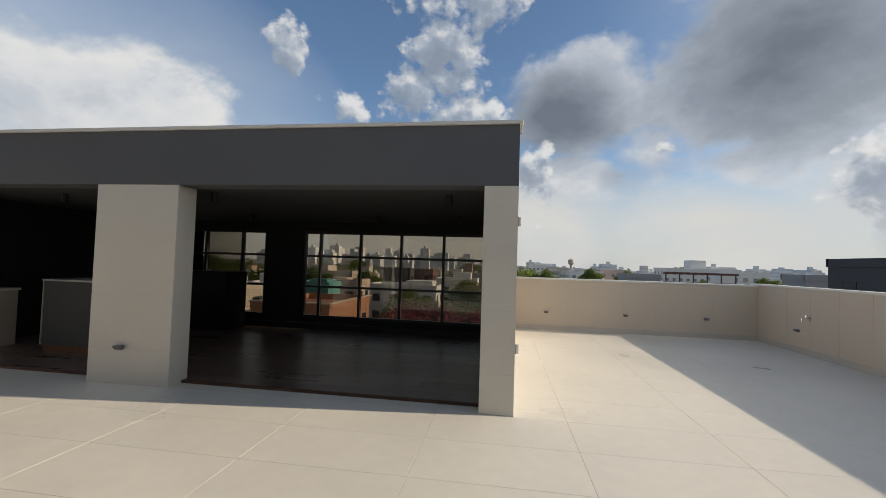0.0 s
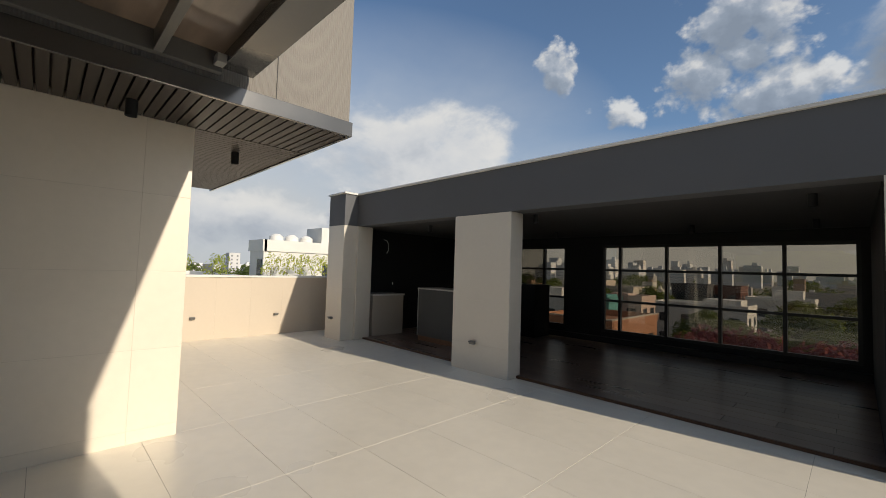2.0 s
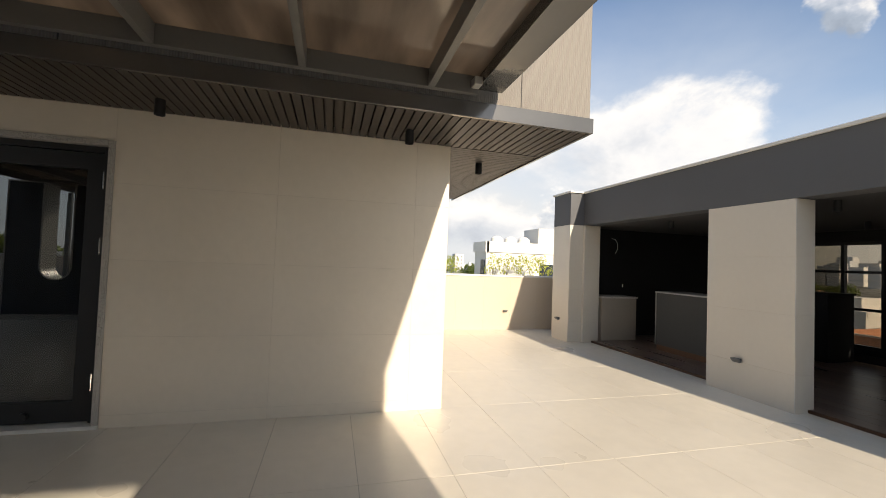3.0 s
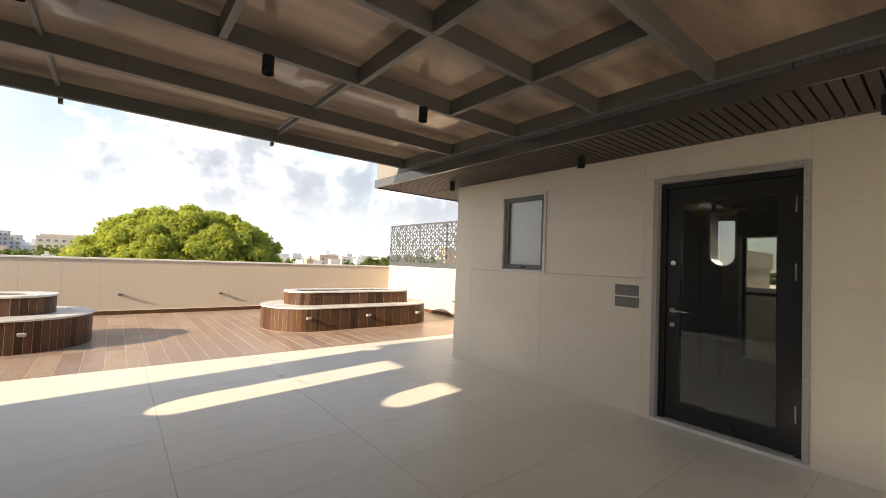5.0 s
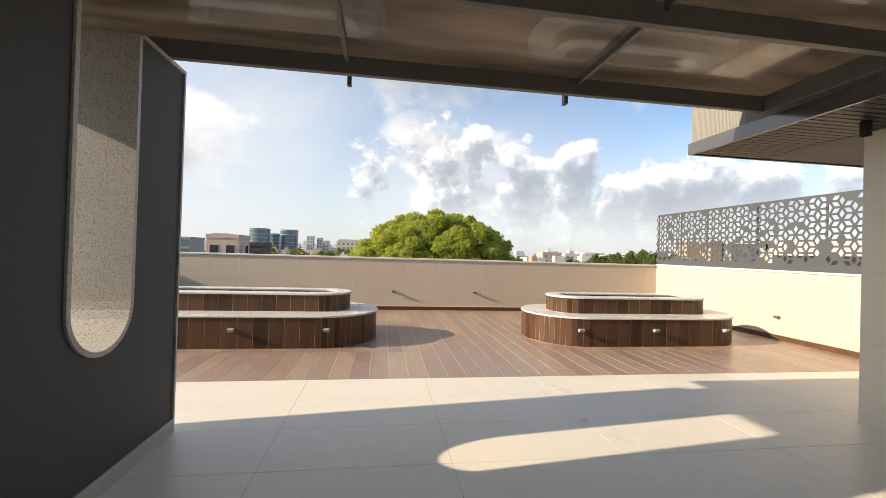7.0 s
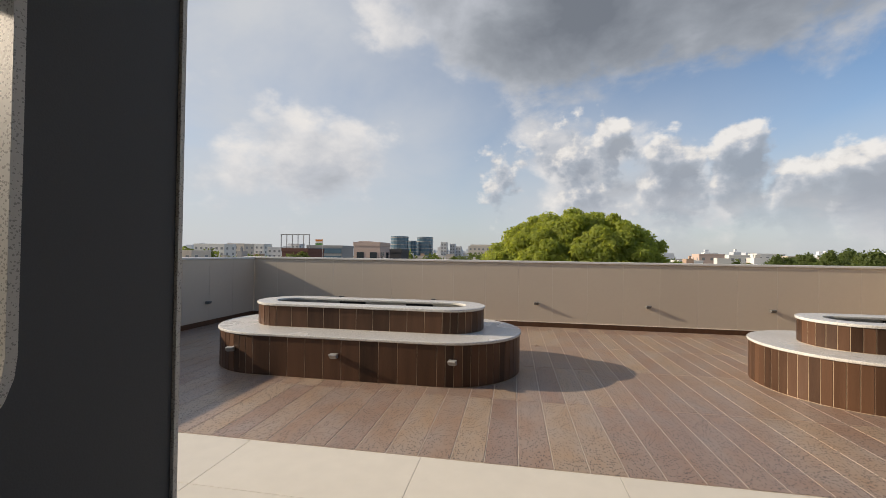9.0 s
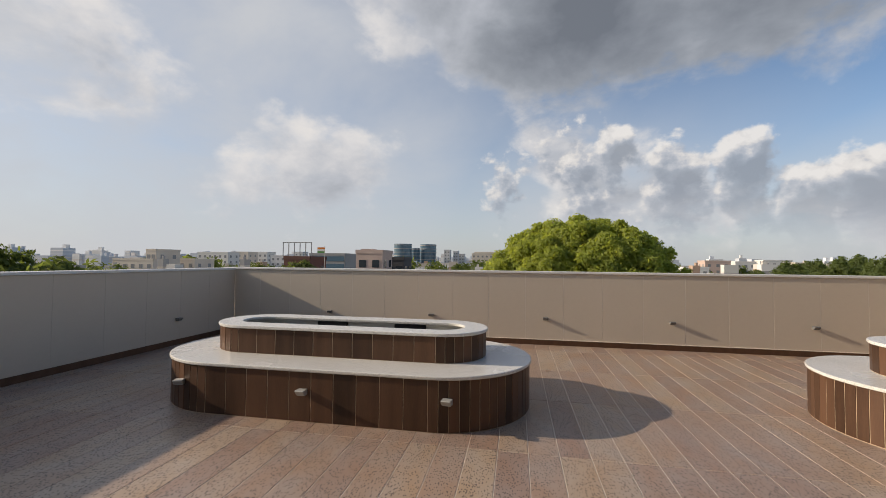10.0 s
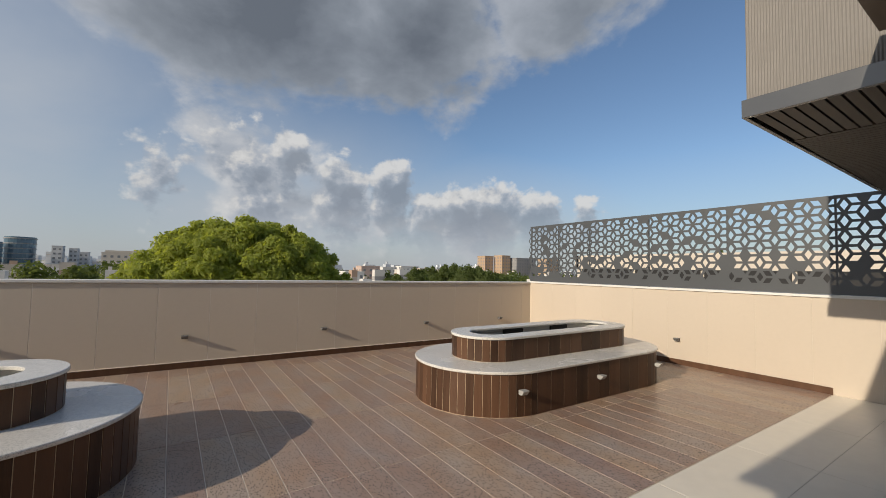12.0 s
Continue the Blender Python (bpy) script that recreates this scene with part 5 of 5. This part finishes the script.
glass_tower(-167.7, 430, 18.8, 8.4, "blue glass office tower with floor bands")
glass_tower(-166, 460, 15.5, 8, "low blue glass office tower")

wtx, wty = polar(-9.3, 560)
wtower = thing("water_tower", "pale concrete water tower with a wide drum", "water tower", (wtx, wty, GROUND))
part("shaft", cyl(bmesh.new(), 1.7, 17.0, Matrix.Translation((0, 0, 8.5)), 24), WALL_MATS["beige"], wtower)
bm = bmesh.new()
cyl(bm, 1.8, 1.8, Matrix.Translation((0, 0, 17.5)), 24, 3.9)
cyl(bm, 3.9, 4.6, Matrix.Translation((0, 0, 20.7)), 24)
cyl(bm, 3.9, 1.6, Matrix.Translation((0, 0, 23.8)), 24, 0.6)
part("drum", bm, WALL_MATS["beige"], wtower)
part("mast", cyl(bmesh.new(), 0.15, 2.6, Matrix.Translation((0, 0, 25.8)), 8), WALL_MATS["grey"], wtower)


def skyline(name, bands, seed, mat, label):
    """Far blocks with floor bands, too small to pick apart."""
    r = random.Random(seed)
    vs, fs = [], []

    def blk(cx, cy, wx, wy, z0, z1):
        i = len(vs)
        for z in (z0, z1):
            vs.extend([(cx - wx, cy - wy, z), (cx + wx, cy - wy, z), (cx + wx, cy + wy, z), (cx - wx, cy + wy, z)])
        fs.extend([(i, i + 1, i + 5, i + 4), (i + 1, i + 2, i + 6, i + 5), (i + 2, i + 3, i + 7, i + 6), (i + 3, i, i + 4, i + 7), (i + 4, i + 5, i + 6, i + 7)])
    for az0, az1, d0, d1, lo, hi, n in bands:
        for _ in range(n):
            az, d = r.uniform(az0, az1), r.uniform(d0, d1)
            x, y = polar(az, d)
            e = lo + (hi - lo) * r.random() ** 2
            top = 1.4 + d * math.tan(radians(e))
            w, dp = r.uniform(0.005, 0.015) * d, r.uniform(0.006, 0.012) * d
            blk(x, y, w, dp, GROUND, top)
            if r.random() < 0.5:
                blk(x + r.uniform(-0.5, 0.5) * w, y, w * 0.3, dp * 0.3, top, top + 0.006 * d)
            fl = max(3.2, d * 0.006)
            z = top - fl
            while z > max(GROUND, top - 5 * fl):
                blk(x, y, w * 1.01, dp * 1.01, z, z + fl * 0.35)
                z -= fl
    me = bpy.data.meshes.new(name)
    me.from_pydata(vs, [], fs)
    me.materials.append(mat)
    return tagged(new(name, me), label, "skyline", kind="stuff")


def island_mat(name, colours):
    m = bpy.data.materials.new(name)
    m.use_nodes = True
    t = m.node_tree
    b = t.nodes["Principled BSDF"]
    ramp = t.nodes.new("ShaderNodeValToRGB")
    ramp.color_ramp.interpolation = "CONSTANT"
    while len(ramp.color_ramp.elements) < len(colours):
        ramp.color_ramp.elements.new(0.5)
    for i, (e, c) in enumerate(zip(ramp.color_ramp.elements, colours)):
        e.position, e.color = i / len(colours), (*c, 1)
    t.links.new(t.nodes.new("ShaderNodeNewGeometry").outputs["Random Per Island"], ramp.inputs[0])
    t.links.new(ramp.outputs[0], b.inputs["Base Color"])
    b.inputs["Roughness"].default_value = 0.85
    return m


# aerial haze is mixed into these wall colours, making them paler and bluer
M_FAR = island_mat("far_walls_haze_tint", [(0.60, 0.63, 0.67), (0.70, 0.70, 0.69), (0.52, 0.56, 0.61), (0.66, 0.62, 0.58), (0.76, 0.76, 0.75), (0.56, 0.59, 0.63)])
M_NEAR = island_mat("near_roofs", [(0.66, 0.64, 0.60), (0.50, 0.45, 0.39), (0.58, 0.55, 0.50), (0.42, 0.30, 0.22), (0.70, 0.69, 0.66), (0.36, 0.35, 0.34)])
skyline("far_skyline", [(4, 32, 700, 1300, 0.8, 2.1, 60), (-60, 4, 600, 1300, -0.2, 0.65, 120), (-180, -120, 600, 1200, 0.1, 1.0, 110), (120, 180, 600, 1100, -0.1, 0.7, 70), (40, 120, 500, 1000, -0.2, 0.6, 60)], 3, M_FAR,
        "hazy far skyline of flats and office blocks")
skyline("near_roofscape", [(-60, 45, 110, 320, -2.6, 0.2, 120), (-180, -110, 130, 350, -1.8, 0.2, 120), (110, 180, 130, 350, -1.8, 0.15, 120), (45, 110, 120, 300, -2.2, 0.0, 40)], 8, M_NEAR,
        "flat roofs of the neighbourhood in white, tan and grey")


# ---- trees ----
def leaf_mat(name, base):
    m = material(name, base, 0.7, var=0.25, big=0.35, fine=1.5, bump=0, spec=0.3)
    t = m.node_tree
    b = t.nodes["Principled BSDF"]
    tl, mx = t.nodes.new("ShaderNodeBsdfTranslucent"), t.nodes.new("ShaderNodeMixShader")
    tl.inputs["Color"].default_value = (base[0] * 1.9, base[1] * 1.8, base[2] * 0.9, 1)
    mx.inputs[0].default_value = 0.52
    t.links.new(b.outputs[0], mx.inputs[1])
    t.links.new(tl.outputs[0], mx.inputs[2])
    t.links.new(mx.outputs[0], t.nodes["Material Output"].inputs[0])
    return m


M_LEAF = leaf_mat("fresh_green_leaf", (0.285, 0.325, 0.075))
M_LEAF2 = leaf_mat("dull_green_leaf", (0.115, 0.150, 0.050))
M_LEAF3 = leaf_mat("pink_flower", (0.16, 0.055, 0.09))
M_BARK = material("bark", (0.10, 0.075, 0.055), 0.9, var=0.3, fine=8)


def crown(name, lobes, per_lobe, leaf, seed, mat):
    """Leaf blades on the outsides of many lobes; lobes are (x, y, z, radius)."""
    r = np.random.RandomState(seed)

    def unit(v):
        return v / (np.linalg.norm(v, axis=1)[:, None] + 1e-6)
    quads = []
    for lx, ly, lz, lr in lobes:
        n = int(per_lobe * lr * lr)
        d = unit(r.normal(size=(n, 3)))
        d[:, 2] = np.where(d[:, 2] < -0.35, -d[:, 2], d[:, 2])
        p = d * (lr * (0.42 + 0.82 * r.rand(n) ** 0.9))[:, None] + np.array((lx, ly, lz))
        a = r.normal(size=(n, 3))
        a = unit(a - d * (a * d).sum(axis=1)[:, None] * 0.6)
        b = unit(np.cross(d + r.normal(size=(n, 3)) * 0.5, a))
        s = (leaf * (0.6 + 0.8 * r.rand(n)))[:, None]
        droop = np.concatenate([np.zeros((n, 2)), -0.25 * s], axis=1)
        quads.append(np.stack([p - a * s, p - b * s * 0.38, p + a * s + droop, p + b * s * 0.38], axis=1))
    q = np.concatenate(quads)
    me = bpy.data.meshes.new(name)
    me.from_pydata(q.reshape(-1, 3).tolist(), [], np.arange(len(q) * 4).reshape(-1, 4).tolist())
    me.materials.append(mat)
    return me


def limb(bm, p, q, r0, r1):
    d = Vector(q) - Vector(p)
    m = Matrix.Translation((Vector(p) + Vector(q)) / 2) @ d.to_track_quat("Z", "Y").to_matrix().to_4x4()
    cyl(bm, r0, d.length, m, 10, r1)


def tree(at, height, lobes, per_lobe, leaf, seed, mat, label, trunk_r=0.3):
    t = thing("tree", label, "tree", at)
    bm = bmesh.new()
    fork = height * 0.35
    limb(bm, (0, 0, 0), (0, 0, fork), trunk_r, trunk_r * 0.75)
    part("trunk", bm, M_BARK, t)
    rr = random.Random(seed)
    for lx, ly, lz, lr in rr.sample(lobes, min(9, len(lobes))):
        bm = bmesh.new()
        knee = (lx * 0.4, ly * 0.4, fork + (lz - fork) * 0.55)
        limb(bm, (0, 0, fork * 0.96), knee, trunk_r * 0.5, trunk_r * 0.3)
        limb(bm, knee, (lx, ly, lz), trunk_r * 0.3, trunk_r * 0.08)
        part("limb", bm, M_BARK, t)
    ob = new("crown", crown("crown", lobes, per_lobe, leaf, seed, mat))
    ob.parent = t
    return t


def dome_lobes(rx, ry, base, top, n, lo, hi, seed):
    r = random.Random(seed)
    out = []
    for _ in range(n):
        a, e = r.uniform(0, 2 * math.pi), math.asin(r.random() ** 0.8)
        k = r.uniform(0.72, 0.95)
        lr = r.uniform(lo, hi)
        out.append((math.cos(a) * math.cos(e) * (rx - lr) * k / 0.95, math.sin(a) * math.cos(e) * (ry - lr) * k / 0.95, base + math.sin(e) * (top - base - lr) * k / 0.95, lr))
    return out


bx, by = polar(173.3, 44.0)
tree((bx, by, GROUND), 17.0, dome_lobes(10.0, 8.4, 8.3, 17.4, 620, 0.40, 0.95, 4) + dome_lobes(9.2, 7.8, 8.4, 16.7, 150, 0.9, 1.4, 14), 620, 0.18, 11, M_LEAF, "broad domed bright green tree beyond the parapet", 0.55)
small = tree((*polar(-130, 48), GROUND), 12.0, dome_lobes(5.0, 4.5, 6.5, 13.0, 26, 0.9, 1.8, 7), 120, 0.32, 12, M_LEAF2, "dull green tree with a rounded crown", 0.3)
rt = random.Random(21)
SPOTS = [(125, 44, 1.12), (119, 40, 1.15), (112, 42, 1.14), (105, 40, 1.12), (143, 120, 1.12), (146, 125, 1.18), (140.5, 130, 1.0), (149, 140, 1.12), (144.6, 100, 1.13), (147.4, 105, 1.12), (151.5, 110, 1.06), (142, 98, 1.04), (-150, 70, 0.93), (-147, 80, 0.95), (-144, 66, 0.93), (-152, 85, 1.0), (-180, 110, 0.95), (178, 95, 0.92), (-172, 120, 0.95), (-6, 120, 0.95), (-2, 130, 0.95),
         (-12, 140, 1.0), (-16, 150, 0.95), (-30, 110, 0.93), (150, 150, 1.0), (154, 130, 0.9), (-126, 55, 1.08), (-134, 60, 0.94), (2, 52, 0.62), (6, 46, 0.58), (9, 54, 0.66), (-2, 56, 0.7), (12, 60, 0.7), (4, 70, 0.8), (14, 52, 0.55), (0, 76, 0.85),
         (18, 90, 0.85), (25, 95, 0.88), (31, 88, 0.85), (22, 110, 0.95)]
for az, d, s in SPOTS:
    x, y = polar(az, d)
    c = copy_thing(small, Matrix.Translation((x, y, GROUND)) @ pose(0, 0, 0, 0, 0, rt.uniform(0, 360)))
    c.scale = (rt.uniform(0.9, 1.25), rt.uniform(0.9, 1.25), s)
shrub = tree((*polar(5, 40), GROUND), 6.0, dome_lobes(4.0, 3.6, 3.0, 6.4, 16, 0.8, 1.5, 9), 110, 0.28, 15, M_LEAF3, "pink flowering garden tree", 0.2)
shrub.scale = (1, 1, 1.4)
for az, d in ((8, 43), (1.5, 42), (11, 47), (-1, 46), (13, 41)):
    c = copy_thing(shrub, Matrix.Translation((*polar(az, d), GROUND)) @ pose(0, 0, 0, 0, 0, az * 31))
    c.scale = (1, 1, 1.35 + 0.04 * (d % 5))
# young trees in a row on the neighbour's terrace
sap = tree((-25.2, 2.4, -0.6), 2.2, [(0, 0, 1.6, 0.45), (0.3, 0.2, 1.9, 0.35), (-0.25, -0.2, 1.3, 0.35), (0.1, -0.3, 2.1, 0.3)], 330, 0.085, 17, M_LEAF, "young green tree on the neighbour terrace", 0.03)
for k in range(17):
    c = copy_thing(sap, Matrix.Translation((-25.4 - 1.2 * (k % 3), -3.5 + 0.75 * k + rt.uniform(-0.2, 0.2), -0.5)) @ pose(0, 0, 0, 0, 0, k * 77))
for k in range(5):
    c = copy_thing(sap, Matrix.Translation((-23.2, 10.2 + 0.85 * k, -0.35)) @ pose(0, 0, 0, 0, 0, k * 51 + 20))
woods_lobes = []
rw = random.Random(31)
for az0, az1, n in ((60, 110, 60), (112, 168, 70), (-178, -110, 70), (-60, 55, 90)):
    for _ in range(n):
        az, d = rw.uniform(az0, az1), rw.uniform(180, 420)
        x, y = polar(az, d)
        woods_lobes.append((x, y, 1.4 + d * math.tan(radians(rw.uniform(-1.3, -0.25))) - 4, rw.uniform(4, 7)))
tagged(new("far_woods", crown("far_woods", woods_lobes, 7.0, 1.3, 33, M_LEAF2)), "far dull green tree tops between the houses", "woods", kind="stuff")

# ---- pieces of floors and walls ----
TX, TY, SX, SY = -0.105, -4.08, 1.225, 0.62
HOLES = [(-6.25, BLOCK_X - 0.1, BLOCK_S + 0.1, BLOCK_N - 0.1), (PW + 0.15, 0.30, 5.45, 9.4), (-7.0, 0.6, 9.36, 12), (WEST_N - 1, WEST_S - 0.02, -20, -4.05)]
for x0, x1 in cells(WEST_N, EAST, SX, TX):
    for y0, y1 in cells(DECK_Y + 0.002, NORTH, SY, TY):
        rects = [(x0, x1, y0, y1)]
        for h in HOLES:
            rects = cut(rects, h)
        for a0_, a1_, b0_, b1_ in rects:
            if a1_ - a0_ > 0.03 and b1_ - b0_ > 0.03:
                piece("tile", (a1_ - a0_ - 0.0026, b1_ - b0_ - 0.0026, 0.012), M_TILE, floor, Matrix.Translation(((a0_ + a1_) / 2, (b0_ + b1_) / 2, -0.006)), chamfer=0.001)
for x0, x1 in cells(WEST_S, EAST, 0.2175, 0.93):
    for y0, y1 in cells(SOUTH, DECK_Y - 0.004, 1.18, DECK_Y):
        piece("plank", (x1 - x0 - 0.0052, y1 - y0 - 0.0045, 0.011), M_DECK, deck, Matrix.Translation(((x0 + x1) / 2, (y0 + y1) / 2, -0.0055)))
for k, (y0, y1) in enumerate(cells(5.45, PBACK - 0.14, 0.20, 5.45)):
    for x0, x1 in cells(PW + 0.14, 0.295, 1.2, 0.4 * (k % 3)):
        piece("plank", (x1 - x0 - 0.003, y1 - y0 - 0.003, 0.010), M_INFLOOR, floor_in, Matrix.Translation(((x0 + x1) / 2, (y0 + y1) / 2, 0.027)))
clad(wall_south, "+y", SOUTH - 0.012, WEST_S, EAST, 0.0, 1.18, 0.617, 2.0, M_PAR, ustart=-0.18, gap=0.006)
clad(wall_east, "-x", EAST + 0.012, SOUTH, NORTH, 0.0, 1.168, 0.617, 2.0, M_PAR, ustart=0.1, gap=0.002)
clad(wall_north, "-y", NORTH + 0.012, 0.66, EAST, 0.0, 1.138, 0.617, 2.0, M_PAR, ustart=0.1, gap=0.002)
clad(wall_west, "+x", WEST_S - 0.012, SOUTH, -4.0, 0.0, 1.198, 0.617, 2.0, M_PAR, ustart=0.1, gap=0.002)
clad(wall_northwest, "+x", WEST_N - 0.012, -4.0, 9.35, 0.0, 1.133, 0.617, 2.0, M_PAR, ustart=0.1, gap=0.002)
clad(block_wall, "+x", BLOCK_X - 0.012, BLOCK_S, BLOCK_N, 0.0, 2.528, 1.22, 0.61, M_WALL, ustart=-1.04, zstart=0.10, gap=0.0016, holes=(DOOR, WIN))
clad(col_mid, "-y", FRONT + 0.012, -4.042, -3.030, 0.0, 2.198, 1.3, 0.605, M_COLUMN, ustart=-4.042, zstart=-0.22, gap=0.003)
clad(col_mid, "+x", -3.042, FRONT + 0.013, 5.51, 0.0, 2.198, 1.3, 0.605, M_COLUMN, ustart=FRONT, zstart=-0.22, gap=0.003)
clad(col_east, "-y", FRONT + 0.012, 0.30, 0.63, 0.0, 2.198, 1.3, 0.605, M_COLUMN, ustart=0.30, zstart=-0.22, gap=0.003)
clad(col_east, "+x", PE - 0.012, FRONT + 0.013, 9.35, 0.0, 2.198, 1.2, 0.605, M_COLUMN, ustart=FRONT, zstart=-0.22, gap=0.003)
clad(col_west, "-y", 4.962, PW, -6.70, 0.0, 2.198, 1.3, 0.605, M_COLUMN, ustart=PW, zstart=-0.22, gap=0.003)
clad(col_west, "+x", -6.712, 4.963, 5.234, 0.0, 2.198, 1.3, 0.605, M_COLUMN, ustart=4.95, zstart=-0.22, gap=0.003)
clad(col_west, "-y", 5.247, -6.698, -6.650, 0.0, 2.198, 1.3, 0.605, M_COLUMN, ustart=-6.70, zstart=-0.22, gap=0.003)
clad(col_west, "+x", -6.662, 5.236, 5.57, 0.0, 2.198, 1.3, 0.605, M_COLUMN, ustart=5.2, zstart=-0.22, gap=0.003)
